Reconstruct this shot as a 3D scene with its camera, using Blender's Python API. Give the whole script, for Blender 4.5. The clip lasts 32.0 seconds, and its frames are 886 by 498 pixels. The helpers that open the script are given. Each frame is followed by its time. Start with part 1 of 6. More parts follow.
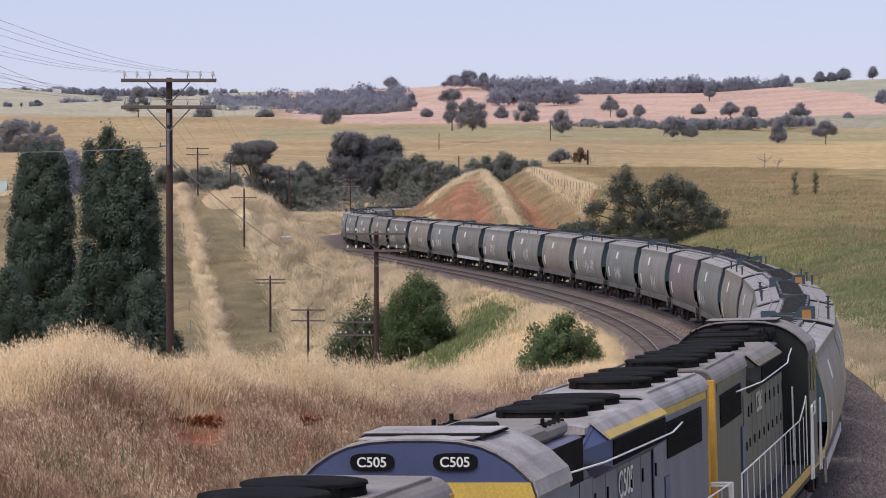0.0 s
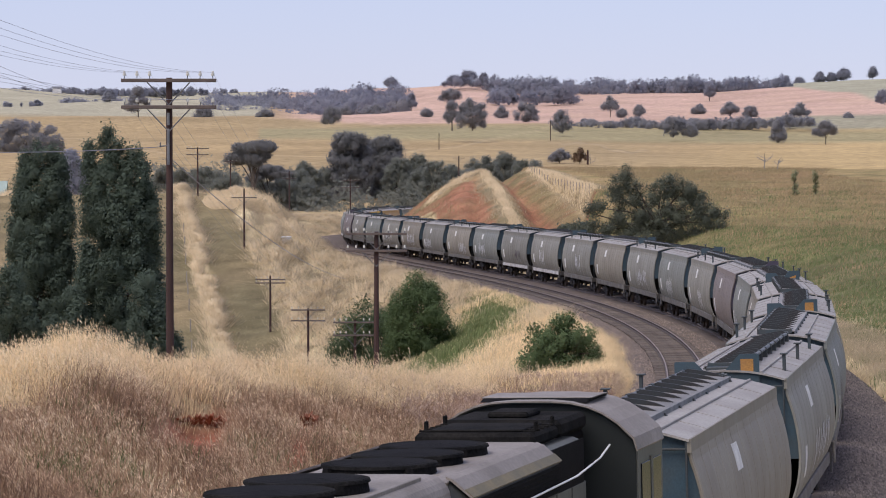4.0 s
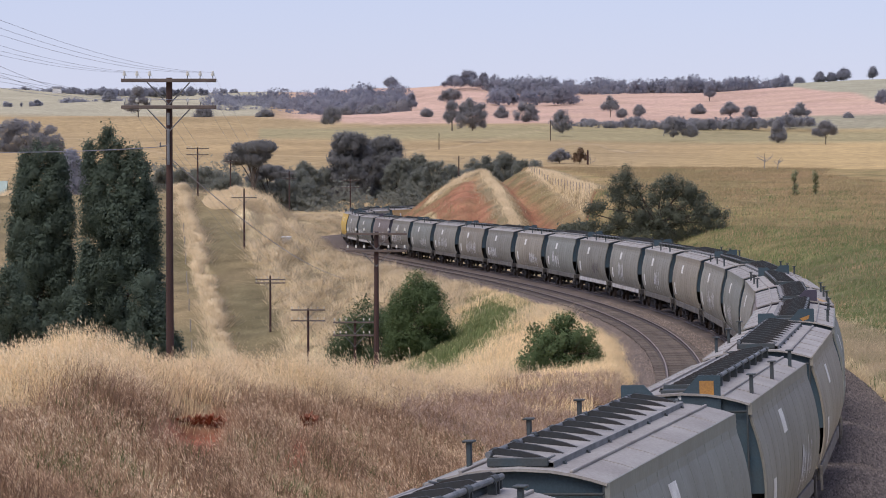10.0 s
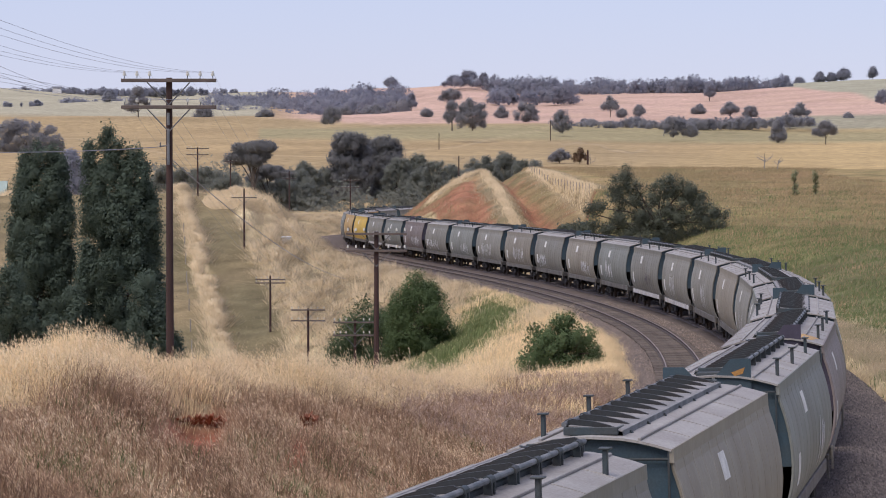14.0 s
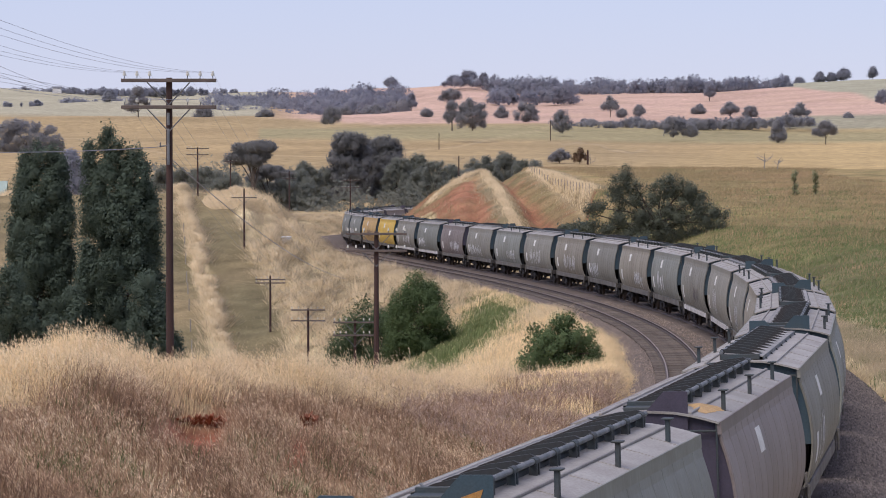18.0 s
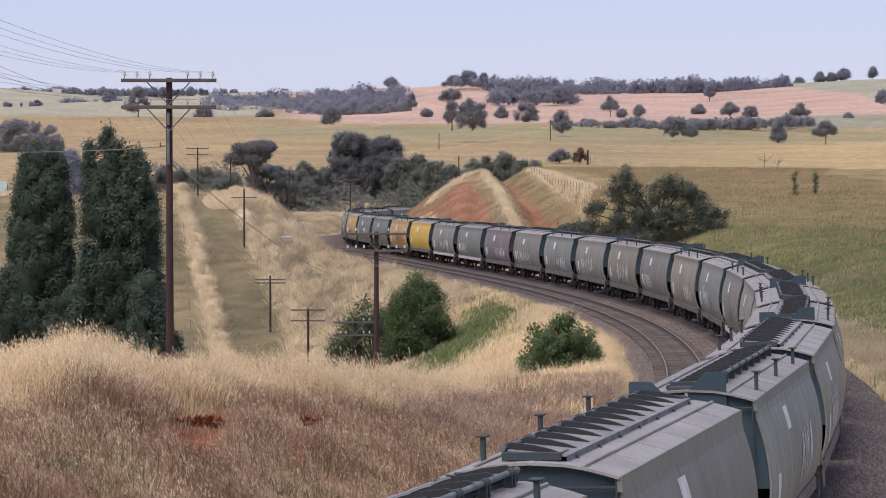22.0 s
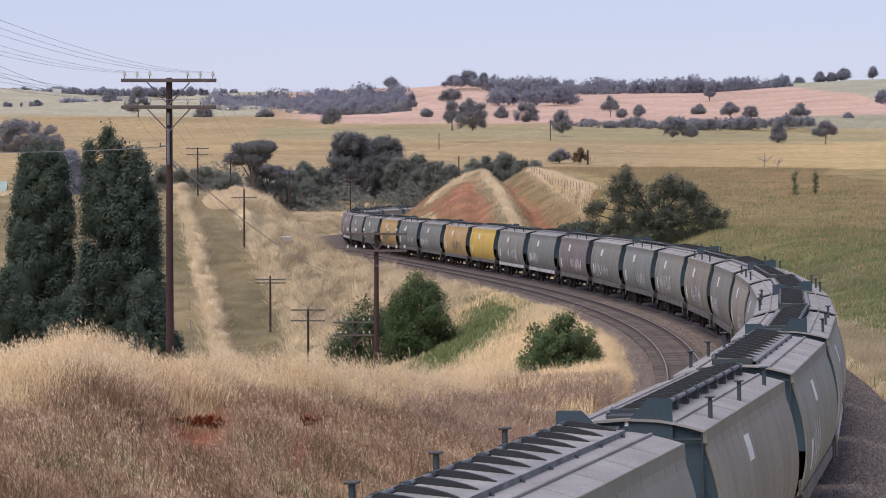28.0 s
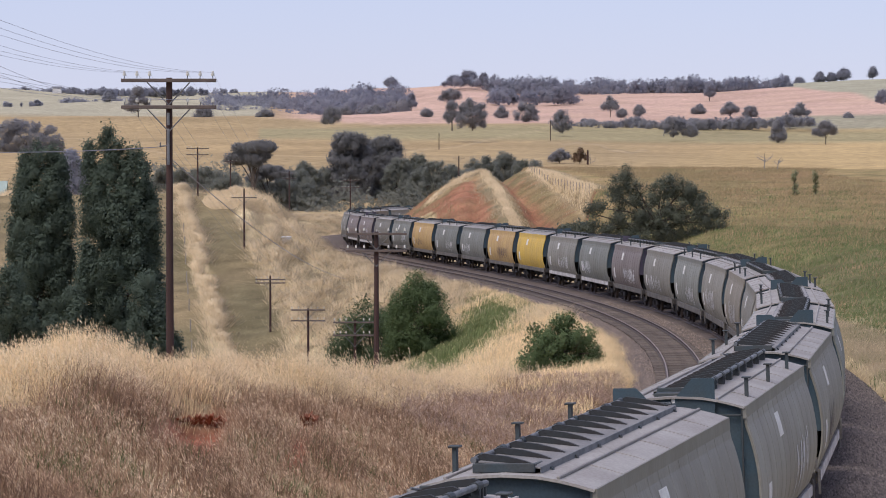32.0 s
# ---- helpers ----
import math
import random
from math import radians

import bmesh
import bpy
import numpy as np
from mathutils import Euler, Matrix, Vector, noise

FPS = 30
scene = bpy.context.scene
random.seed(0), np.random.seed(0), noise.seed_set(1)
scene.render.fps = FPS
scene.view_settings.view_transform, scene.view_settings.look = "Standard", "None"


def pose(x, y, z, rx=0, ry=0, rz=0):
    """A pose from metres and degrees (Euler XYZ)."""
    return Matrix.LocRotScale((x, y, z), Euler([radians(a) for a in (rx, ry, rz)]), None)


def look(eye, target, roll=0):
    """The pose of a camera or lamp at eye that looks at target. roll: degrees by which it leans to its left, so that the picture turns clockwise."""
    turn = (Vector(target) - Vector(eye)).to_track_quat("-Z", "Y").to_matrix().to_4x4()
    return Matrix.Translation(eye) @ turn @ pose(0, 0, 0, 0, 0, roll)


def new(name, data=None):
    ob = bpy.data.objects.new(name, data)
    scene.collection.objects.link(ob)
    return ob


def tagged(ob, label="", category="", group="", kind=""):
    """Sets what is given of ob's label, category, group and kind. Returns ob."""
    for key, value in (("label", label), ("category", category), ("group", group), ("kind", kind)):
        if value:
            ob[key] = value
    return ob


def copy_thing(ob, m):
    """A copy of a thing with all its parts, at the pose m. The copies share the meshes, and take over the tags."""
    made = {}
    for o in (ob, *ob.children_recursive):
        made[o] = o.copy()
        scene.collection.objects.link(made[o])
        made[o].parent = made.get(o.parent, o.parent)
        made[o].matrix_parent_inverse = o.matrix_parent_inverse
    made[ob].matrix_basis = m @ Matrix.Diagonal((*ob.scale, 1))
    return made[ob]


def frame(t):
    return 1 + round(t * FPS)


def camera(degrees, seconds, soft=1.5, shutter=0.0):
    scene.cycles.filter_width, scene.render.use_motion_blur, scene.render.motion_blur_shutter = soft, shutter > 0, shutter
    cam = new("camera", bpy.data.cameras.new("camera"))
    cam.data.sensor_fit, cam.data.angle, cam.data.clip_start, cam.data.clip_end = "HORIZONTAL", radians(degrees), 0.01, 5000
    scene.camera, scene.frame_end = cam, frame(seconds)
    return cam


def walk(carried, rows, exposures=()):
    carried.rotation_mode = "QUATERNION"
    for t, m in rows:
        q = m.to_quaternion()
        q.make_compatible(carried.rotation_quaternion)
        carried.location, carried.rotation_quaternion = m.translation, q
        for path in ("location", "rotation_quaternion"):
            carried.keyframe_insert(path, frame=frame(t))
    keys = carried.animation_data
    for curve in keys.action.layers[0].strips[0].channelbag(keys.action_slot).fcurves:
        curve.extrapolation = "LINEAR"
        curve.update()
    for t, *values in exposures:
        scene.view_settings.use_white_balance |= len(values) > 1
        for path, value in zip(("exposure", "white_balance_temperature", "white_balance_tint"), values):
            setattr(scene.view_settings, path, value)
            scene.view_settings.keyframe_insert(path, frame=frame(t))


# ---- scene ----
import functools
from mathutils import kdtree

EYE_Z = 7.939
cam = camera(16.374, 32.0, soft=1.0)
STAND = look((0.0, 0.0, EYE_Z), (0.0, 100.0, EYE_Z - 3.578))
walk(cam, [(0.0, STAND), (32.0, STAND)], exposures=[(0.0, 0.22, 6350, 15), (32.0, 0.22, 6350, 15)])

# ---- world and sun: thin bright overcast ----
SUN_EL, SUN_AZ = radians(54), radians(216)
world = bpy.data.worlds.new("sky")
scene.world = world
world.use_nodes = True
wn = world.node_tree
sky = wn.nodes.new("ShaderNodeTexSky")
sky.sky_type = "NISHITA"
sky.sun_disc = False
sky.sun_elevation = SUN_EL
sky.sun_rotation = SUN_AZ
sky.altitude = 400
sky.air_density = 1.0
sky.dust_density = 0.2
sky.ozone_density = 3.0
veil = wn.nodes.new("ShaderNodeMix")
veil.data_type = "RGBA"
veil.inputs["Factor"].default_value = 0.7
veil.inputs["B"].default_value = (5.0, 5.4, 7.7, 1)
wn.links.new(sky.outputs["Color"], veil.inputs["A"])
wn.links.new(veil.outputs["Result"], wn.nodes["Background"].inputs["Color"])
wn.nodes["Background"].inputs["Strength"].default_value = 0.095
sun_data = bpy.data.lights.new("sun", "SUN")
sun_data.energy = 2.5
sun_data.angle = radians(42)
sun_data.color = (1.0, 0.95, 0.87)
sun = new("sun", sun_data)
sun.matrix_world = look((0, 0, 60), (-math.sin(SUN_AZ) * 60 * math.cos(SUN_EL), -math.cos(SUN_AZ) * 60 * math.cos(SUN_EL), 60 - 60 * math.sin(SUN_EL)))


# ---- materials ----
def material(name, color, rough=0.8, metal=0.0, scale=3.0, amount=0.25, bump=0.0, bump_scale=40.0, vary=0.0, second=None,
             spec=0.5, detail=6.0, stretch=None, island=0.0, translucent=0.0):
    """A surface with variation at two scales: stains of size 1/scale, grain, and optional relief."""
    m = bpy.data.materials.new(name)
    m.use_nodes = True
    n, l = m.node_tree.nodes, m.node_tree.links
    b = n["Principled BSDF"]
    b.inputs["Roughness"].default_value = rough
    b.inputs["Metallic"].default_value = metal
    b.inputs["Specular IOR Level"].default_value = spec
    tc = n.new("ShaderNodeTexCoord")
    vec = tc.outputs["Object"]
    if stretch:
        mp = n.new("ShaderNodeMapping")
        mp.inputs["Scale"].default_value = stretch
        l.new(vec, mp.inputs["Vector"])
        vec = mp.outputs["Vector"]
    big = n.new("ShaderNodeTexNoise")
    big.inputs["Scale"].default_value = scale
    big.inputs["Detail"].default_value = detail
    l.new(vec, big.inputs["Vector"])
    fine = n.new("ShaderNodeTexNoise")
    fine.inputs["Scale"].default_value = bump_scale
    fine.inputs["Detail"].default_value = 3.0
    l.new(vec, fine.inputs["Vector"])
    ramp = n.new("ShaderNodeMapRange")
    ramp.inputs["From Min"].default_value, ramp.inputs["From Max"].default_value = 0.3, 0.7
    ramp.inputs["To Min"].default_value, ramp.inputs["To Max"].default_value = 0.0, 1.0
    l.new(big.outputs["Fac"], ramp.inputs["Value"])
    mix = n.new("ShaderNodeMix")
    mix.data_type = "RGBA"
    c2 = second or [c * (1 - amount) for c in color]
    mix.inputs["A"].default_value = (*color, 1)
    mix.inputs["B"].default_value = (*c2, 1)
    l.new(ramp.outputs["Result"], mix.inputs["Factor"])
    out = mix.outputs["Result"]
    grain = n.new("ShaderNodeMapRange")
    grain.inputs["From Min"].default_value, grain.inputs["From Max"].default_value = 0.3, 0.7
    grain.inputs["To Min"].default_value, grain.inputs["To Max"].default_value = 1 - amount * 0.5, 1 + amount * 0.5
    l.new(fine.outputs["Fac"], grain.inputs["Value"])
    val = grain.outputs["Result"]
    for kind, amt in (("obj", vary), ("isl", island)):
        if amt:
            src = n.new("ShaderNodeObjectInfo" if kind == "obj" else "ShaderNodeNewGeometry")
            r = n.new("ShaderNodeMapRange")
            r.inputs["To Min"].default_value, r.inputs["To Max"].default_value = 1 - amt, 1 + amt
            l.new(src.outputs["Random" if kind == "obj" else "Random Per Island"], r.inputs["Value"])
            mm = n.new("ShaderNodeMath")
            mm.operation = "MULTIPLY"
            l.new(val, mm.inputs[0]), l.new(r.outputs["Result"], mm.inputs[1])
            val = mm.outputs["Value"]
    hsv = n.new("ShaderNodeHueSaturation")
    l.new(out, hsv.inputs["Color"]), l.new(val, hsv.inputs["Value"])
    l.new(hsv.outputs["Color"], b.inputs["Base Color"])
    if bump:
        bp = n.new("ShaderNodeBump")
        bp.inputs["Strength"].default_value = bump
        bp.inputs["Distance"].default_value = 0.02
        l.new(fine.outputs["Fac"], bp.inputs["Height"])
        l.new(bp.outputs["Normal"], b.inputs["Normal"])
    if translucent:
        b.inputs["Subsurface Weight"].default_value = 0.0
        tr = n.new("ShaderNodeBsdfTranslucent")
        l.new(hsv.outputs["Color"], tr.inputs["Color"])
        ms = n.new("ShaderNodeMixShader")
        ms.inputs["Fac"].default_value = translucent
        l.new(b.outputs["BSDF"], ms.inputs[1]), l.new(tr.outputs["BSDF"], ms.inputs[2])
        l.new(ms.outputs["Shader"], n["Material Output"].inputs["Surface"])
    return m


# ---- mesh helpers ----
def part(name, bm, mat, parent=None, label="", smooth=False):
    """Link a bmesh as one mesh object, under a thing or a part if given."""
    me = bpy.data.meshes.new(name)
    bm.to_mesh(me)
    bm.free()
    return part_of(name, me, mat, parent, label, smooth)


def part_of(name, me, mat, parent=None, label="", smooth=False):
    if mat and not me.materials:
        me.materials.append(mat)
    if smooth:
        me.shade_smooth()
    ob = new(name, me)
    if parent:
        ob.parent = parent
    return tagged(ob, label)


def empty(name, label, category, group="", kind=""):
    return tagged(new(name), label, category, group, kind)


def soup(verts, faces, normals=None):
    """A mesh from numpy arrays of vertices and of equal-sided faces, with soft shading normals if given."""
    v, f = np.asarray(verts, np.float32), np.asarray(faces, np.int32)
    me = bpy.data.meshes.new("mesh")
    me.vertices.add(len(v))
    me.vertices.foreach_set("co", v.ravel())
    me.loops.add(f.size)
    me.loops.foreach_set("vertex_index", f.ravel())
    me.polygons.add(len(f))
    me.polygons.foreach_set("loop_start", np.arange(0, f.size, f.shape[1], dtype=np.int32))
    me.update(calc_edges=True)
    if normals is not None:
        w = np.asarray(normals, np.float32)
        w = w / (np.linalg.norm(w, axis=1)[:, None] + 1e-9)
        lay = me.attributes.new("custom_normal", "FLOAT_VECTOR", "POINT")
        lay.data.foreach_set("vector", w.astype(np.float32).ravel())
    return me


def box(bm, x0, x1, y0, y1, z0, z1, bevel=0.0, m=None):
    """Add a box, with bevelled edges if asked."""
    geo = bmesh.ops.create_cube(bm, size=1)
    bmesh.ops.scale(bm, vec=(x1 - x0, y1 - y0, z1 - z0), verts=geo["verts"])
    bmesh.ops.translate(bm, vec=((x0 + x1) / 2, (y0 + y1) / 2, (z0 + z1) / 2), verts=geo["verts"])
    vs = geo["verts"]
    if bevel:
        es = list({e for v in vs for e in v.link_edges})
        r = bmesh.ops.bevel(bm, geom=es, offset=bevel, segments=1, affect="EDGES")
        vs = [v for v in r["verts"] if v.is_valid]
    if m is not None:
        bmesh.ops.transform(bm, matrix=m, verts=vs)
    return bm


def boxed(*a, **k):
    return box(bmesh.new(), *a, **k)


def tube(bm, a, b, r, r2=None, n=8, caps=True):
    """Add a round bar from a to b."""
    a, b = Vector(a), Vector(b)
    m = Matrix.Translation((a + b) / 2) @ (b - a).to_track_quat("Z", "Y").to_matrix().to_4x4()
    bmesh.ops.create_cone(bm, cap_ends=caps, segments=n, radius1=r, radius2=r if r2 is None else r2, depth=(b - a).length, matrix=m)
    return bm


def tubed(*a, **k):
    return tube(bmesh.new(), *a, **k)


def sweep(path, r, n=6):
    """A bent pipe along a list of points."""
    bm = bmesh.new()
    for a, b in zip(path[:-1], path[1:]):
        tube(bm, a, b, r, n=n)
    for p in path[1:-1]:
        bmesh.ops.create_icosphere(bm, subdivisions=1, radius=r * 1.03, matrix=Matrix.Translation(p))
    return bm


def extrude(profile, axis, a, b, closed=True):
    """A solid from a profile drawn in the plane across an axis, between a and b. axis x: profile is (y, z); axis y: (x, z); axis z: (x, y)."""
    bm = bmesh.new()
    put = {"x": lambda p, t: (t, p[0], p[1]), "y": lambda p, t: (p[0], t, p[1]), "z": lambda p, t: (p[0], p[1], t)}[axis]
    lo = [bm.verts.new(put(p, a)) for p in profile]
    hi = [bm.verts.new(put(p, b)) for p in profile]
    n = len(profile)
    for i in range(n if closed else n - 1):
        j = (i + 1) % n
        bm.faces.new((lo[i], lo[j], hi[j], hi[i]))
    if closed:
        bm.faces.new(lo), bm.faces.new(hi)
    bmesh.ops.recalc_face_normals(bm, faces=bm.faces)
    return bm


def smoothstep(a, b, x):
    t = np.clip((np.asarray(x, float) - a) / (b - a), 0, 1)
    return t * t * (3 - 2 * t)


def wave(x, y, scale, seed=0.0):
    """Smooth cheap noise from a few crossed waves, about -1 to 1."""
    x, y = np.asarray(x, float) / scale, np.asarray(y, float) / scale
    total = 0
    for i, (a, b, w) in enumerate(((1.0, 0.3, 1.0), (-0.6, 1.1, 0.9), (1.7, -1.3, 0.6), (0.4, 2.3, 0.5), (2.9, 1.9, 0.35), (-3.3, 2.1, 0.3))):
        total = total + w * np.sin(a * x + b * y + seed * (1.7 + i) + 1.3 * np.sin(0.7 * b * x - 0.5 * a * y + seed + i))
    return total / 2.4


# ---- the railway's line: curvature along the way, from behind the camera to the far cutting ----
STEP = 1.5
BEND = (-0.94, -1.83, -2.36, -1.79, -1.94, -2.18, -1.70, -1.08, -0.73, -0.23, 0.25, 0.45, 2.3, 5.2, 4.6, 2.6, 0.6, 0.2, 0, 0, 0, 0, 0, 0, 0)
line_s = np.arange(-220, 486) * STEP
line_k = np.interp(line_s, np.arange(len(BEND)) * 30.0, np.array(BEND) / 1000)
zero = 220
line_h = np.cumsum(line_k) * STEP
line_h += 0.2718 - line_h[zero]
line_x = np.cumsum(np.sin(line_h)) * STEP
line_y = np.cumsum(np.cos(line_h)) * STEP
line_x += -5.2146 - line_x[zero]
line_y += 17.0748 - line_y[zero]
INNER = -3.904


def rail_z(s):
    s = np.asarray(s, float)
    return -0.015 * s + 0.2947 * (np.clip(s, 0, 460) / 300) ** 2


def on_line(s, off=0.0, up=0.0, base=0.0):
    """The point off metres to the side of the running line (base: of the track whose cant counts) and up above its rails."""
    x, y, h = np.interp(s, line_s, line_x), np.interp(s, line_s, line_y), np.interp(s, line_s, line_h)
    cant = -15.5 * np.interp(s, line_s, line_k)
    o = off - up * cant
    return np.stack([x + o * np.cos(h), y - o * np.sin(h), up + rail_z(s) + (off - base) * cant], -1)


tree_2d = kdtree.KDTree(len(line_s))
for i in range(len(line_s)):
    tree_2d.insert((line_x[i], line_y[i], 0), i)
tree_2d.balance()


def to_line(x, y):
    """Distance along and off the line for arrays of places."""
    x, y = np.ravel(x), np.ravel(y)
    i = np.array([tree_2d.find((a, b, 0))[1] for a, b in zip(x, y)])
    dx, dy, h = x - line_x[i], y - line_y[i], line_h[i]
    return line_s[i] + dx * np.sin(h) + dy * np.cos(h), dx * np.cos(h) - dy * np.sin(h)


# ---- the lie of the land ----
def ridge(x, y, ax, ay, az, bx, by, bz, fall):
    """A spur whose crest runs from a to b and whose sides fall off evenly."""
    t = np.clip(((x - ax) * (bx - ax) + (y - ay) * (by - ay)) / ((bx - ax) ** 2 + (by - ay) ** 2), 0, 1)
    d = np.hypot(x - ax - t * (bx - ax), y - ay - t * (by - ay))
    return az + t * (bz - az) - fall * (np.sqrt(d * d + 3.0) - 1.73)


SPUR_A = ((5.0, 398, 3.35), (6.5, 376, 1.3), (8.0, 350, -1.9))
SPUR_B = ((11.5, 412, 3.8), (14.3, 382, 1.5), (16.9, 352, -1.1))
SPUR_C = ((5.0, 398, 3.3), (2.0, 395, 2.5), (0.0, 391, 0.3), (-1.6, 388, -3.0))
SPUR_D = ((3.4, 392, 2.5), (2.9, 376, 0.6), (2.4, 356, -3.4))


def spine(x, y, pts, fall, flat=False):
    return functools.reduce(np.maximum, [ridge(x, y, a[0], a[1], 0 if flat else a[2], b[0], b[1], 0 if flat else b[2], fall) for a, b in zip(pts[:-1], pts[1:])])


def far_land(x, y):
    az = x / np.maximum(y, 50)
    z = np.interp(y, (0, 430, 600, 750, 1150, 1300, 1700, 2600, 3200, 4800), (-6, -6, -5.2, 1.2, 10.0, 16.5, 22.5, 46, 58, 20))
    roll = smoothstep(1000, 2600, y)
    z = z + roll * (6 * wave(az * 100, y / 60, 4.0, 1.0) + 10 * smoothstep(0.09, 0.16, az) - 3 * smoothstep(-0.03, -0.12, az))
    z = z + 1.2 * wave(x, y, 60, 2.0) * smoothstep(600, 800, y)
    z = z + 5.0 * np.exp(-((az - 0.010) / 0.014) ** 2) * smoothstep(1900, 2500, y)
    return z


# small red scarps in the bank: place, half length, foot of the face, its height
SCARPS = ((-5.55, 0.78, 72.0, 1.12), (-3.3, 0.2, 75.5, 0.92))


def ground_z(x, y):
    x, y = np.ravel(np.asarray(x, float)), np.ravel(np.asarray(y, float))
    s, o = to_line(x, y)
    zr = rail_z(s)
    # inner side of the curve: cutting bank near, gully, then a grassy rise
    bank = np.interp(s, (0, 48, 60, 75, 93, 115, 150), (4.0, 3.6, 2.7, 1.45, -0.25, -0.7, -1.0))
    floor = np.interp(y, (0, 60, 120, 170, 215, 245, 290, 328, 350, 420, 600), (-1, -2, -5.0, -8.0, -10.0, -8.2, -2.4, 2.0, 1.1, -4.0, -5.2))
    floor = floor + 0.35 * wave(x, y, 9, 3.0)
    lane = x + 0.12 * (y - 250)
    rough = np.clip(smoothstep(-13.8, -12.4, lane) + np.exp(-((lane + 18.4) / 0.7) ** 2), 0, 1)
    floor = floor + (0.12 + 0.7 * rough) * wave(x, y * 0.55, 1.5, 4.0) * smoothstep(195, 215, y) * (1 - smoothstep(345, 380, y))
    floor = floor + 0.15 * np.exp(-((lane + 18.4) / 0.75) ** 2) * smoothstep(195, 215, y) * (1 - smoothstep(330, 345, y))
    left = -o
    rise = zr + bank * smoothstep(6.3, 15.5, left) ** 0.8
    rise = rise + (0.07 * wave(x, y, 0.5, 8.0) + 0.10 * wave(x * 1.3, y * 0.6, 1.4, 9.0)) * smoothstep(6.8, 8.5, left)
    crown = np.interp(x / np.maximum(y, 5), (-0.16, -0.144, -0.133, -0.122, -0.107, -0.098, -0.0925, -0.08), (-0.3, -0.35, -0.2, 0.0, 0.0, -0.28, -0.33, -0.05))
    rise = rise + crown * smoothstep(9, 14, left) * smoothstep(30, 40, s)
    zl_near = rise + (floor - rise) * smoothstep(17, 40, left)
    zl_far = zr - 0.5 + (floor - zr + 0.5) * smoothstep(6.0, 24 - 8 * smoothstep(270, 330, y), left)
    t = smoothstep(95, 125, s)
    zl = zl_near * (1 - t) + zl_far * t
    # outer side: long grassy hill
    hill = np.interp(y, (0, 60, 130, 200, 300, 430, 480, 620), (2, 0, -1.6, -0.9, 1.2, 3.9, 2.5, -5.0))
    hill = hill + 0.25 * wave(x, y, 22, 5.0)
    zh = zr - 0.35 + (hill - zr + 0.35) * smoothstep(4.5, 22, o)
    # the hill is cut away on the near side of the spurs
    edge = np.interp(y, (250, 300, 352, 382, 412, 440), (15.0, 16.3, 16.9, 14.3, 11.5, 10.0))
    cap = np.minimum(zh, 7.4 - 0.0292 * y)
    cut = (1 - smoothstep(-1.2, 0.4, x - edge)) * smoothstep(255, 290, y) * (1 - smoothstep(440, 470, y))
    zh = zh * (1 - cut) + cap * cut
    z = np.where(o < -2, zl, zh)
    # spurs of spoil at the mouth of the far cutting
    spur = np.maximum(np.maximum(spine(x, y, SPUR_A, 0.86), spine(x, y, SPUR_C, 0.8)), spine(x, y, SPUR_B, 0.8))
    spur = np.maximum(spur, spine(x, y, SPUR_D, 0.62))
    spur = spur + 0.22 * wave(x, y, 3.5, 6.0) + 0.16 * wave(x, y, 0.9, 3.0)
    z = np.where((y > 335) & (y < 440), np.maximum(z, spur), z)
    w = smoothstep(470, 600, y)
    z = z * (1 - w) + far_land(x, y) * w
    # eroded scarp in the near bank
    for cx, half, back, floor_z in SCARPS:
        cap = floor_z - 0.2 + 0.045 * np.maximum(back - y, 0)
        k = np.exp(-((x - cx) / half) ** 6) * smoothstep(back - 11, back - 8, y) * (1 - smoothstep(back, back + 0.5, y))
        z = z - np.maximum(z - cap, 0) * k
    # formation under the two tracks
    bed = 1 - np.where(o < -1.95, smoothstep(4.2, 5.0, -o - 1.95), smoothstep(5.3, 6.2, o + 1.95))
    bed = np.where((s > -300) & (s < 640), bed, 0)
    z = z * (1 - bed) + (zr - 1.1) * bed
    return z


def ground_at(x, y):
    return float(ground_z([x], [y])[0])


def abeam(u, d):
    """Sideways place at the depth d along a bearing u (784 is straight ahead)."""
    return (u - 784) / 5449.4 * d
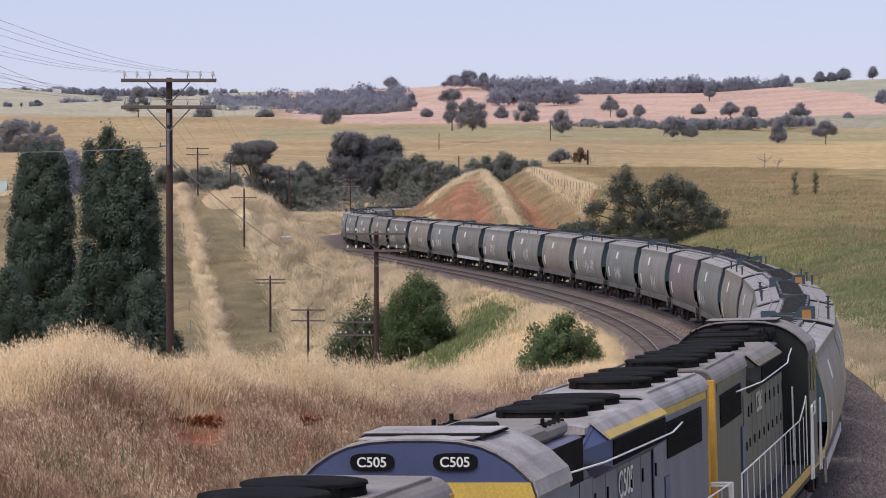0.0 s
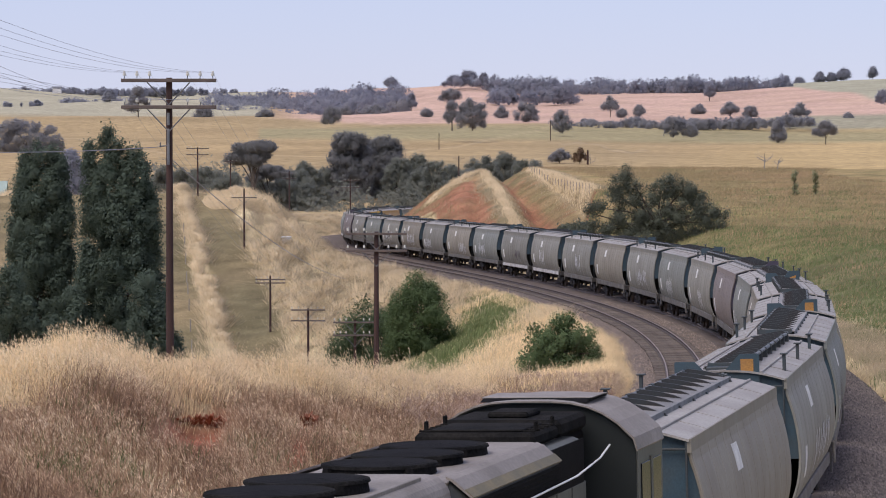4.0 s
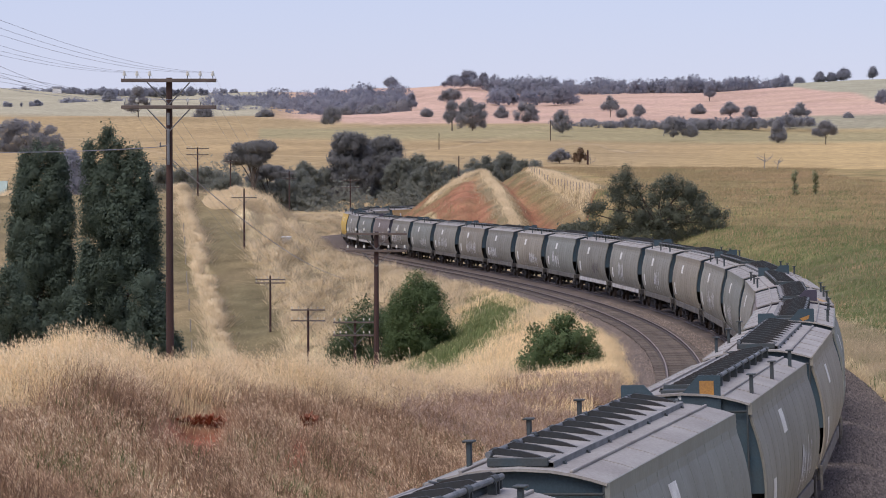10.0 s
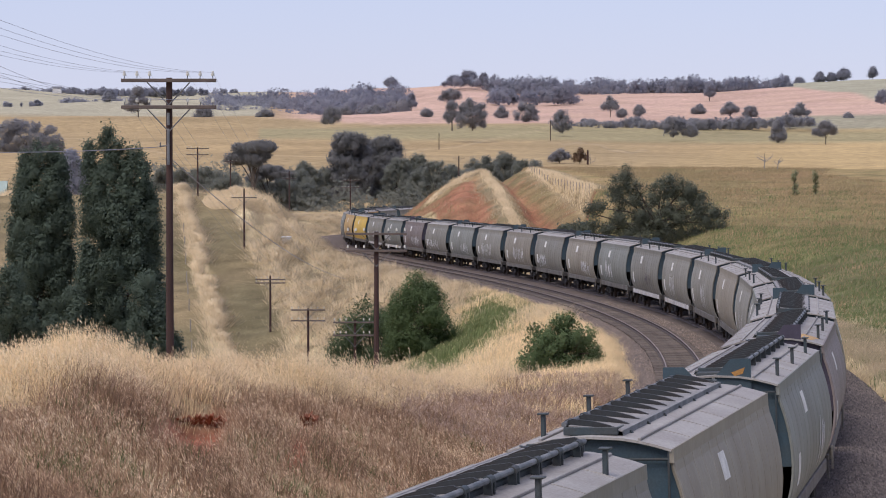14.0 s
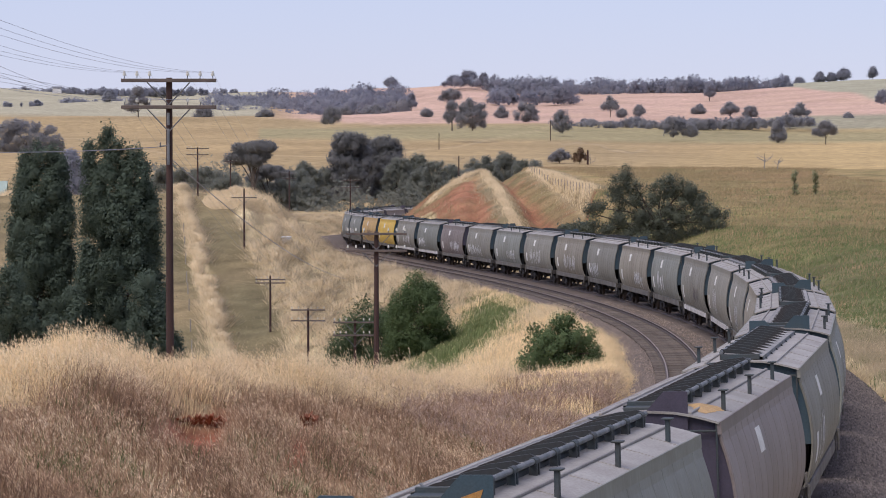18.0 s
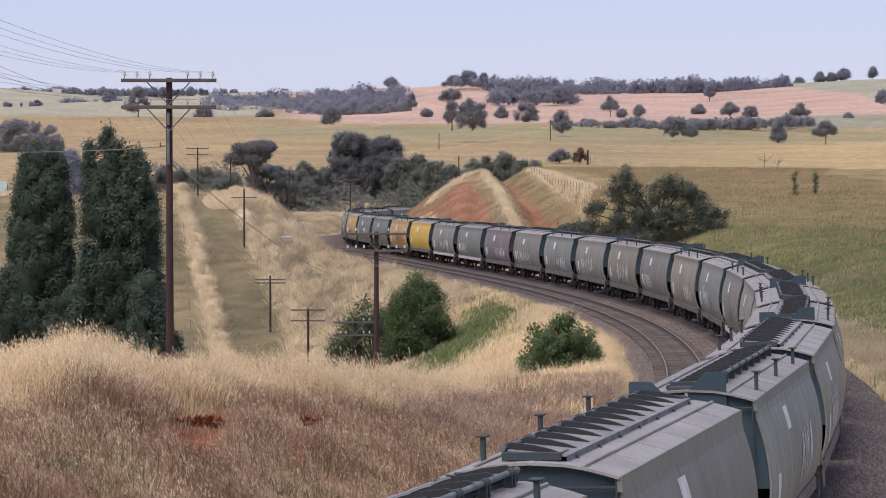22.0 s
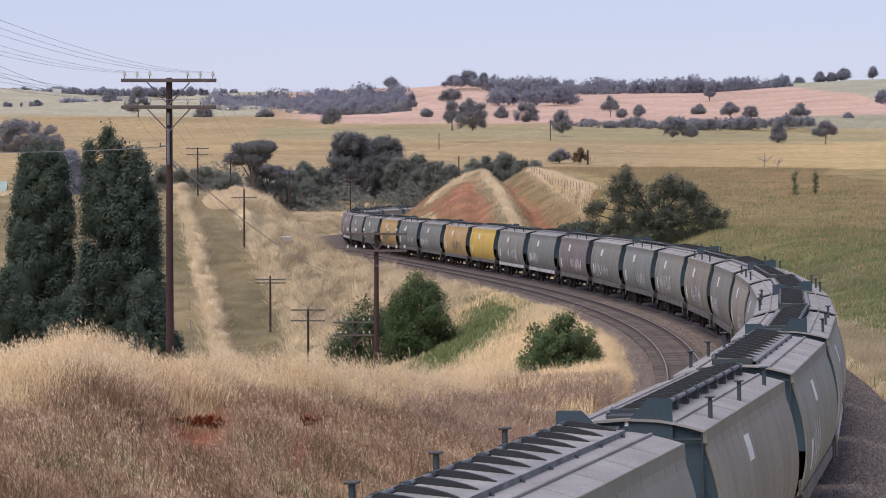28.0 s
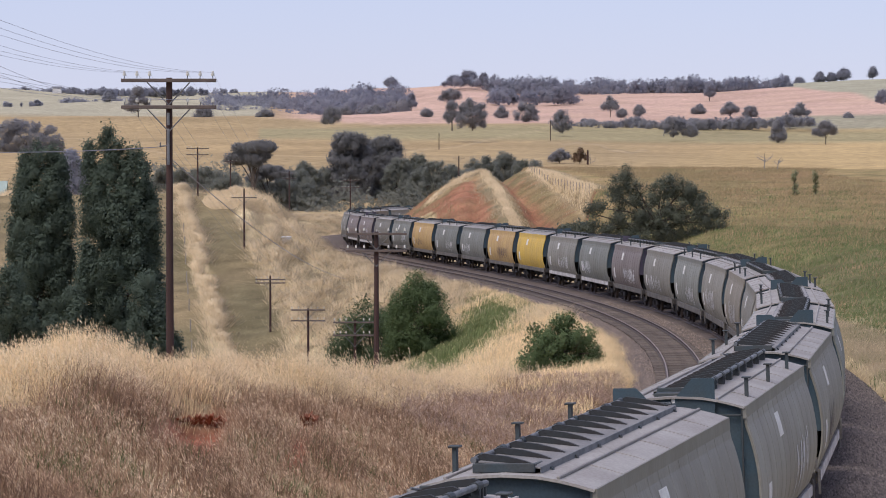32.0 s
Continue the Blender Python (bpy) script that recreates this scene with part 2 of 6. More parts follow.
# ---- ground ----
def ground_tint(x, y, z):
    """Real base colours of soil and cover, area by area."""
    s, o = to_line(x, y)
    az = x / np.maximum(y, 1)
    straw = np.array((0.40, 0.30, 0.165))
    pale = np.array((0.56, 0.45, 0.27))
    field = np.array((0.40, 0.285, 0.145))
    green = np.array((0.115, 0.155, 0.045))
    olive = np.array((0.155, 0.13, 0.068))
    pink = np.array((0.54, 0.36, 0.275))
    red = np.array((0.29, 0.128, 0.074))
    brown = np.array((0.30, 0.19, 0.105))

    def blend(a, b, w):
        return a + (b - a) * np.clip(w, 0, 1)[:, None]

    n1, n2, n3 = wave(x, y, 3, 1), wave(x, y, 11, 2), wave(x * 1.0, y * 0.35, 40, 3)
    c = np.repeat(straw[None], len(x), 0)
    c = blend(c, pale, 0.5 + 0.5 * n1)
    # rise beyond the gully: mown strips between pale grass
    strip = smoothstep(200, 225, y) * (1 - smoothstep(335, 350, y)) * (o < -14)
    u = x + 0.12 * (y - 250)
    mown = smoothstep(-17.9, -17.5, u) * (1 - smoothstep(-13.6, -12.8, u + 0.5 * n1)) + (1 - smoothstep(-19.5, -19.1, u))
    c = blend(c, blend(np.repeat(olive[None], len(x), 0), np.array((0.27, 0.20, 0.105)), 0.45 + 0.5 * wave(x, y * 0.4, 4, 12)), 0.95 * mown * strip)
    # dips between the grass billows: their shade is put into the soil colour
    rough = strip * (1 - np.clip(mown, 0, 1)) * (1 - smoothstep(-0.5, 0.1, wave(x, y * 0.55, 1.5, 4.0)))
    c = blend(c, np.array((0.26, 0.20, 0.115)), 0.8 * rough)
    # gully
    wet = np.exp(-((o + 12.0 - 0.3 * (s - 180)) / 5.0) ** 2) * smoothstep(135, 150, s) * (1 - smoothstep(208, 222, s))
    c = blend(c, np.array((0.13, 0.17, 0.05)), 1.2 * wet)
    # outer hill: green low down, tan on top
    outer = smoothstep(5, 14, o) * (1 - smoothstep(455, 520, y))
    c = blend(c, blend(blend(np.repeat(olive[None], len(x), 0), green, 0.62 + 0.4 * n2), np.array((0.33, 0.235, 0.11)), smoothstep(190, 350, y) * (0.85 + 0.3 * n1)), outer)
    # spoil spurs: red earth on the flanks
    on = (y > 335) & (y < 440) & (x > -6) & (x < np.interp(y, (352, 382, 412), (17.4, 14.9, 12.1))) & (o > 3)
    r1 = np.maximum(spine(x - 0.5, y, SPUR_A, 1.0, True), spine(x, y, SPUR_C, 1.0, True))
    r2 = spine(x - 0.6, y, SPUR_B, 1.0, True)
    n4 = wave(x, y, 1.1, 5)
    bare = np.clip(1.0 + 0.15 * n1 + 0.2 * n4 - np.exp(-(r1 / 0.5) ** 2) * 1.4 - np.exp(-(r2 / 0.6) ** 2) * 1.4, 0, 1)
    dull = blend(np.repeat(red[None], len(x), 0), np.array((0.20, 0.155, 0.075)), smoothstep(-0.1, 0.8, n1 + 0.5 * n4) * 0.45 + smoothstep(-3.6, -1.8, r2) * 0.85 + smoothstep(-1.4, -0.7, r1) * 0.6)
    dull = blend(dull, np.array((0.37, 0.18, 0.105)), smoothstep(0.3, 0.9, n4) * 0.5)
    c = blend(c, blend(np.repeat(straw[None] * 0.8, len(x), 0), dull, bare), on * (np.maximum(r1, r2) > -6.5) * 1.0)
    # open country
    far = smoothstep(480, 600, y)
    f = np.repeat(field[None], len(x), 0)
    f = blend(f, np.array((0.345, 0.255, 0.135)), 0.45 + 0.55 * n3)
    f = blend(f, np.array((0.52, 0.37, 0.17)), 0.6 * smoothstep(0.2, 0.9, wave(x, y * 0.2, 90, 7)))
    f = blend(f, np.array((0.31, 0.27, 0.145)), smoothstep(1000, 1060, y) * (1 - smoothstep(1170, 1230, y)) * (az > -0.06) * 0.8)
    wash = 1000 - 3571 * (az - 0.037) + 8 * np.sin(az * 900)
    f = blend(f, np.array((0.60, 0.50, 0.40)), 0.15 * np.exp(-((y - wash - 25 * np.sin(az * 300)) / 8.0) ** 2) * smoothstep(0.036, 0.04, az) * (1 - smoothstep(0.064, 0.068, az)))
    f = blend(f, np.array((0.20, 0.16, 0.09)), 0.6 * np.exp(-((y - wash + 9) / 4.0) ** 2) * smoothstep(0.05, 0.053, az) * (1 - smoothstep(0.064, 0.067, az)))
    f = blend(f, np.array((0.55, 0.42, 0.25)), 0.5 * np.exp(-((y - 800 - 900 * (az + 0.05) ** 2 * 60) / 7.0) ** 2))
    stub = smoothstep(1215, 1235, y - 60 * (1 - smoothstep(-0.05, -0.015, az))) * smoothstep(-0.062, -0.04, az)
    f = blend(f, pink, stub * (0.93 + 0.1 * n2))
    f = blend(f, np.array((0.31, 0.28, 0.19)), smoothstep(0.10, 0.115, az - 0.00001 * (y - 1500)) * (smoothstep(1205, 1220, y) - smoothstep(1340, 1380, y)))
    f = blend(f, np.array((0.36, 0.335, 0.235)), smoothstep(0.10, 0.113, az) * smoothstep(2380, 2460, y + 16000 * np.maximum(az - 0.112, 0)))
    f = blend(f, np.array((0.40, 0.36, 0.25)), smoothstep(1500, 1600, y) * (az < -0.056))
    c = blend(c, f, far)
    # trackside and scars in the near bank
    scar = sum(np.exp(-((x - cx) / (half * 1.15)) ** 6) * smoothstep(back - 9.5, back - 8.5, y) * (1 - smoothstep(back + 0.5, back + 1.0, y)) * (1 - smoothstep(fz + 0.42, fz + 0.56, z - 0.045 * np.maximum(back - y, 0))) for cx, half, back, fz in SCARPS)
    c = blend(c, np.array((0.30, 0.115, 0.07)), scar)
    bare_bank = smoothstep(0.35, 0.8, wave(x, y, 5, 9)) * (s > 20) * (s < 100) * (o < -7) * (o > -14)
    c = blend(c, red, 0.8 * bare_bank)
    c = blend(c, brown, (1 - np.where(o < -1.95, smoothstep(4.0, 4.7, -o - 1.95), smoothstep(4.8, 6.2, o + 1.95))) * (1 - far))
    return c


def ground_material():
    m = bpy.data.materials.new("country_ground")
    m.use_nodes = True
    n, l = m.node_tree.nodes, m.node_tree.links
    b = n["Principled BSDF"]
    b.inputs["Roughness"].default_value = 0.95
    b.inputs["Specular IOR Level"].default_value = 0.1
    at = n.new("ShaderNodeAttribute")
    at.attribute_name = "tint"
    tc = n.new("ShaderNodeTexCoord")
    val = None
    for sc, lo, hi, det in ((0.02, 0.85, 1.15, 5), (0.35, 0.75, 1.25, 7), (5.0, 0.75, 1.25, 4)):
        t = n.new("ShaderNodeTexNoise")
        t.inputs["Scale"].default_value, t.inputs["Detail"].default_value = sc, det
        l.new(tc.outputs["Object"], t.inputs["Vector"])
        r = n.new("ShaderNodeMapRange")
        r.inputs["From Min"].default_value, r.inputs["From Max"].default_value = 0.3, 0.7
        r.inputs["To Min"].default_value, r.inputs["To Max"].default_value = lo, hi
        l.new(t.outputs["Fac"], r.inputs["Value"])
        if val is None:
            val = r.outputs["Result"]
        else:
            mm = n.new("ShaderNodeMath")
            mm.operation = "MULTIPLY"
            l.new(val, mm.inputs[0]), l.new(r.outputs["Result"], mm.inputs[1])
            val = mm.outputs["Value"]
    hsv = n.new("ShaderNodeHueSaturation")
    l.new(at.outputs["Color"], hsv.inputs["Color"]), l.new(val, hsv.inputs["Value"])
    l.new(hsv.outputs["Color"], b.inputs["Base Color"])
    bp = n.new("ShaderNodeBump")
    bp.inputs["Strength"].default_value, bp.inputs["Distance"].default_value = 0.6, 0.15
    l.new(t.outputs["Fac"], bp.inputs["Height"]), l.new(bp.outputs["Normal"], b.inputs["Normal"])
    return m


def build_ground():
    fine = np.linspace(-0.165, 0.165, 300)
    side = np.linspace(0.2, 2 * math.pi - 0.2, 60)
    az = np.concatenate([fine, side])
    d = np.concatenate([(0.05, 1.5, 3.0, 4.5), np.arange(6, 60, 1.5), np.arange(60, 130, 0.8), np.arange(130, 200, 1.6), np.arange(200, 345, 0.7), np.arange(345, 420, 1.0), np.arange(420, 450, 2.0), np.arange(450, 1000, 7), np.geomspace(1000, 4800, 90)])
    A, D = np.meshgrid(az, d)
    X, Y = (D * np.sin(A)).ravel(), (D * np.cos(A)).ravel()
    Z = ground_z(X, Y)
    na, nd = len(az), len(d)
    i = np.arange((nd - 1) * na)
    r, k = i // na, i % na
    k2 = (k + 1) % na
    faces = np.stack([r * na + k, r * na + k2, (r + 1) * na + k2, (r + 1) * na + k], 1)[:, ::-1]
    verts = np.stack([X, Y, Z], 1)
    me = soup(verts, faces)
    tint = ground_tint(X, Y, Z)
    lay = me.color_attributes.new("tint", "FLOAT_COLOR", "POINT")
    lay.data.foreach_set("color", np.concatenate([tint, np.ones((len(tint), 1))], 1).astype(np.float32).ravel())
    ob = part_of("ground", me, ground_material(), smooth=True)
    return tagged(ob, "rolling dry grass farmland with a railway cutting and gully", "ground", kind="structure")


build_ground()

# ---- railway ----
m_ballast = material("crushed_ballast", (0.135, 0.098, 0.077), 0.95, 0, 1.2, 0.35, 0.9, 26, second=(0.085, 0.064, 0.052))
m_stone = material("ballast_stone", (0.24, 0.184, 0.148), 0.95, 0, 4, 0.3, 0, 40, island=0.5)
# Same stone in a darker colour that carries the outer shoulder's shade.
m_shade_stone = material("shade_toned_ballast_stone", (0.175, 0.142, 0.122), 0.95, 0, 4, 0.3, 0, 40, island=0.6)
m_rail = material("worn_rail_steel", (0.10, 0.07, 0.055), 0.7, 0.2, 6, 0.35)
m_railtop = material("polished_rail_head", (0.25, 0.195, 0.165), 0.6, 0.1, 6, 0.3)
m_sleeper = material("weathered_sleeper", (0.135, 0.105, 0.085), 0.9, 0, 5, 0.35, 0.4, 30, vary=0.25)


def along(profile, s0, s1, step, base, name, mat, parent=None, rough=0.0, label=""):
    """A strip of a fixed profile (off, up) laid along the line."""
    ss = np.arange(s0, s1 + step / 2, step)
    rows = np.stack([on_line(ss, base + o, u, base) for o, u in profile], 1)
    if rough:
        rows[:, 1:-1, 2] += np.random.default_rng(4).normal(0, rough, rows[:, 1:-1, 2].shape)
    n = len(profile)
    i, j = np.meshgrid(np.arange(len(ss) - 1), np.arange(n - 1), indexing="ij")
    a = (i * n + j).ravel()
    f = np.stack([a, a + 1, a + n + 1, a + n], 1)
    return part_of(name, soup(rows.reshape(-1, 3), f), mat, parent, label)


track = empty("railway_track", "two curved steel railway tracks on brown ballast", "railway track", kind="structure")
shoulder = [(-7.6, -1.3), (-6.3, -0.6), (-5.6, -0.2)] + [(o, -0.17) for o in np.arange(-5.3, 1.5, 0.45)] + [(1.8, -0.2), (2.6, -0.5), (3.3, -0.6), (4.5, -1.3)]
along(shoulder, -280, 560, 0.75, 0.0, "ballast", m_ballast, track, 0.012)
RAIL = [(-0.07, -0.16), (-0.07, -0.14), (-0.015, -0.12), (-0.015, -0.04), (-0.036, -0.03), (-0.036, -0.004), (-0.03, 0.0)]
RAIL = RAIL + [(-o, u) for o, u in RAIL[::-1]]
for base, side in ((0.0, -0.753), (0.0, 0.753), (INNER, -0.753), (INNER, 0.753)):
    rail = along([(side + o, u) for o, u in RAIL], -280, 560, 1.5, base, "rail", m_rail, track)
    along([(side - 0.03, 0.003), (side + 0.03, 0.003)], -280, 560, 1.5, base, "rail_head", m_railtop, rail)


def pose_on(s, base=0.0, half=0.0):
    """Pose of a thing on the line whose x axis points to the camera's end of the line."""
    a, b = on_line(s - max(half, 0.5), base, 0, base), on_line(s + max(half, 0.5), base, 0, base)
    x = Vector(a - b).normalized()
    y = Vector((0, 0, 1)).cross(x).normalized()
    cant = float(-15.5 * np.interp(s, line_s, line_k))
    m = Matrix((x, y, x.cross(y))).transposed().to_4x4() @ Matrix.Rotation(cant, 4, "X")
    m.translation = Vector((a + b) / 2)
    return m


def build_sleepers():
    bm = boxed(-0.12, 0.12, -1.25, 1.25, -0.28, -0.175, 0.02)
    me = bpy.data.meshes.new("sleeper")
    bm.to_mesh(me)
    bm.free()
    me.materials.append(m_sleeper)
    rng = random.Random(5)
    for i in range(280):
        s = 84 + i * 0.62
        ob = new("sleeper", me)
        ob.parent = track
        ob.matrix_basis = pose_on(s, INNER) @ pose(rng.uniform(-.03, .03), rng.uniform(-.04, .04), rng.uniform(-.01, .01), 0, 0, rng.uniform(-1, 1))


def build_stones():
    """Loose stones: brown about the inner track, a shade-toned copy on the outer shoulder."""
    loose_stones(1.0, 4.2, 46000, m_shade_stone, "loose ballast stones in a darker shade tone on the outer shoulder", 8)
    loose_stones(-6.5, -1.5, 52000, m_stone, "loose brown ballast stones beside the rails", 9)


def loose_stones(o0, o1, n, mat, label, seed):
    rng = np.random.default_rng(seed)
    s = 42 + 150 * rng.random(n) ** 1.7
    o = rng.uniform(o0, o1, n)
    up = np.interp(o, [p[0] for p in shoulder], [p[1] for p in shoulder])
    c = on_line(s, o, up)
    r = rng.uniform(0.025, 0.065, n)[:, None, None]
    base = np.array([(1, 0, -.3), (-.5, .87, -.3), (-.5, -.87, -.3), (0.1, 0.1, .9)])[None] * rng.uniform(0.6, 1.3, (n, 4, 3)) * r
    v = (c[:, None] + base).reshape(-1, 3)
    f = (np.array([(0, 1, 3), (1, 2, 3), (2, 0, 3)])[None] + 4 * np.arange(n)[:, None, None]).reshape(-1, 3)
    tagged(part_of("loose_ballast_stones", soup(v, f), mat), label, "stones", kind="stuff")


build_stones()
# ---- grain hopper wagons ----
PITCH, HALF, SPEED, FIRST = 15.28, 6.35, 6.2907, 57.1
m_teal = material("teal_blue_paint", (0.027, 0.058, 0.078), 0.6, 0, 1.5, 0.3, 0.1, 30, second=(0.042, 0.06, 0.068))
m_slat = material("dark_teal_walkway_paint", (0.032, 0.048, 0.055), 0.65, 0, 2.5, 0.35, 0.1, 30, second=(0.05, 0.048, 0.044))
m_plum = material("plum_paint", (0.062, 0.05, 0.075), 0.6, 0, 1.5, 0.3, 0.1, 30)
m_roof = material("dusty_grey_roof", (0.33, 0.308, 0.28), 0.65, 0, 0.9, 0.3, 0.15, 18, second=(0.24, 0.215, 0.192), vary=0.12)
m_sill = material("grimy_grey_sill", (0.17, 0.155, 0.138), 0.75, 0, 1.4, 0.4, 0.2, 20, second=(0.085, 0.074, 0.063))
m_lidtop = material("pale_dusty_lid_plate", (0.30, 0.275, 0.25), 0.7, 0, 1.6, 0.35, 0.1, 30, second=(0.16, 0.155, 0.15), vary=0.2)
m_pipe = material("dusty_grey_pipe", (0.20, 0.20, 0.20), 0.6, 0, 2.5, 0.35, 0.1, 30, second=(0.075, 0.085, 0.09))
m_lid = material("dusty_lid_steel", (0.022, 0.028, 0.031), 0.75, 0, 1.5, 0.35, 0.2, 20, second=(0.022, 0.017, 0.015))
m_under = material("grimy_underframe", (0.045, 0.038, 0.034), 0.85, 0, 3, 0.4, 0.3, 30)
m_wheel = material("rusty_wheel_steel", (0.09, 0.065, 0.05), 0.6, 0.4, 4, 0.35)
m_white = material("white_marking", (0.78, 0.76, 0.72), 0.7, 0, 4, 0.25)
m_sill_white = material("dirty_white_sill", (0.62, 0.60, 0.58), 0.75, 0, 1.4, 0.35, second=(0.36, 0.32, 0.29))
m_orange = material("orange_panel", (0.46, 0.22, 0.04), 0.75, 0, 4, 0.35, second=(0.30, 0.15, 0.05))
m_grain = material("spilled_grain", (0.52, 0.33, 0.15), 0.9, 0, 6, 0.3, 0.4, 60)
m_spray = material("pale_spray_paint", (0.74, 0.72, 0.72), 0.7, 0, 3, 0.2)
m_spray_dark = material("dark_spray_paint", (0.10, 0.07, 0.09), 0.7, 0, 3, 0.2)


def side_paint(name, c, c2):
    return material(name, c, 0.6, 0, 0.8, 0.22, 0.12, 14, second=c2, vary=0.13, stretch=(1, 1, 0.35))


SIDES = {
    "grey": side_paint("grey_wagon_side", (0.242, 0.231, 0.196), (0.170, 0.156, 0.127)),
    "cool": side_paint("blue_grey_wagon_side", (0.222, 0.228, 0.202), (0.158, 0.156, 0.132)),
    "warm": side_paint("warm_grey_wagon_side", (0.262, 0.235, 0.185), (0.185, 0.157, 0.12)),
    "mauve": side_paint("mauve_wagon_side", (0.225, 0.185, 0.172), (0.165, 0.132, 0.118)),
    "yellow": side_paint("yellow_wagon_side", (0.62, 0.41, 0.06), (0.48, 0.31, 0.07)),
    "ochre": side_paint("ochre_wagon_side", (0.50, 0.33, 0.12), (0.38, 0.24, 0.10)),
}
# half section from the eave down to the sill: (out, up)
FLANK = [(1.22, 3.60), (1.23, 3.50), (1.315, 3.28), (1.40, 2.98), (1.47, 2.62), (1.51, 2.25), (1.505, 1.9), (1.45, 1.56), (1.36, 1.25), (1.28, 1.08)]
curve_fit = np.polyfit([p[1] for p in FLANK[1:]], [p[0] for p in FLANK[1:]], 5)
FLANK = FLANK[:1] + [(float(np.polyval(curve_fit, z)), float(z)) for z in np.linspace(3.50, 1.08, 18)]


def flank_mesh(side):
    """One curved side sheet with pressed vertical seams and a flat eave band."""
    bm = bmesh.new()
    xs = []
    n = 13
    for i in range(n):
        a, b = -HALF + i * 2 * HALF / n, -HALF + (i + 1) * 2 * HALF / n
        xs += [(a, 0.0), (a + 0.035, 0.024), (b - 0.035, 0.024)]
    xs.append((HALF, 0.0))
    grid = []
    for x, out in xs:
        grid.append([bm.verts.new((x, side * (o + (out if 0 < j < len(FLANK) else 0) - (0 if j > 1 else -0.03)), z)) for j, (o, z) in enumerate(FLANK)])
    for a, b in zip(grid[:-1], grid[1:]):
        for j in range(len(FLANK) - 1):
            bm.faces.new((a[j], a[j + 1], b[j + 1], b[j]))
    bmesh.ops.recalc_face_normals(bm, faces=bm.faces)
    r = bmesh.ops.solidify(bm, geom=bm.faces[:], thickness=0.05)
    return bm


def roof_mesh():
    """Arched roof sheets either side of the loading trough."""
    bm = bmesh.new()
    prof = [(1.255, 3.70), (1.04, 3.765), (0.78, 3.83), (0.48, 3.88), (0.0, 3.905), (-0.48, 3.88), (-0.78, 3.83), (-1.04, 3.765), (-1.255, 3.70)]
    xs = np.linspace(-HALF - 0.06, HALF + 0.06, 8)
    g = [[bm.verts.new((x, o, z)) for o, z in prof] for x in xs]
    for a, b in zip(g[:-1], g[1:]):
        for j in range(len(prof) - 1):
            bm.faces.new((a[j], b[j], b[j + 1], a[j + 1]))
    bmesh.ops.recalc_face_normals(bm, faces=bm.faces)
    bmesh.ops.solidify(bm, geom=bm.faces[:], thickness=0.04)
    return bm


def bogie(parent, x, mat=None):
    b = part("bogie", boxed(-0.35, 0.35, -1.0, 1.0, 0.48, 0.78, 0.04), m_under, parent)
    b.location = (x, 0, 0)
    prof = [(-1.25, 0.42), (-1.2, 0.66), (-0.55, 0.62), (-0.4, 0.82), (0.4, 0.82), (0.55, 0.62), (1.2, 0.66), (1.25, 0.42), (0.55, 0.3), (-0.55, 0.3)]
    for side in (-1, 1):
        part("side_frame", extrude(prof, "y", side * 1.0 - 0.07, side * 1.0 + 0.07), m_under, b)
        for k in (-0.18, 0.0, 0.18):
            part("spring", tubed((k, side * 1.12, 0.36), (k, side * 1.12, 0.6), 0.07, n=8), m_under, b)
    for ax in (-0.88, 0.88):
        bm = tubed((0, -0.95, 0), (0, 0.95, 0), 0.08, n=8)
        for side in (-1, 1):
            tube(bm, (0, side * 0.685, 0), (0, side * 0.82, 0), 0.455, n=20)
            tube(bm, (0, side * 0.82, 0), (0, side * 0.85, 0), 0.36, 0.3, n=20)
            for a in range(3):
                box(bm, -0.03, 0.03, side * 0.845 - 0.012, side * 0.845 + 0.012, 0.12, 0.3, m=Matrix.Rotation(a * 2.094, 4, "Y"))
        w = part("wheelset", bm, m_wheel, b, smooth=False)
        w.location = (ax, 0, 0.455)
    return b


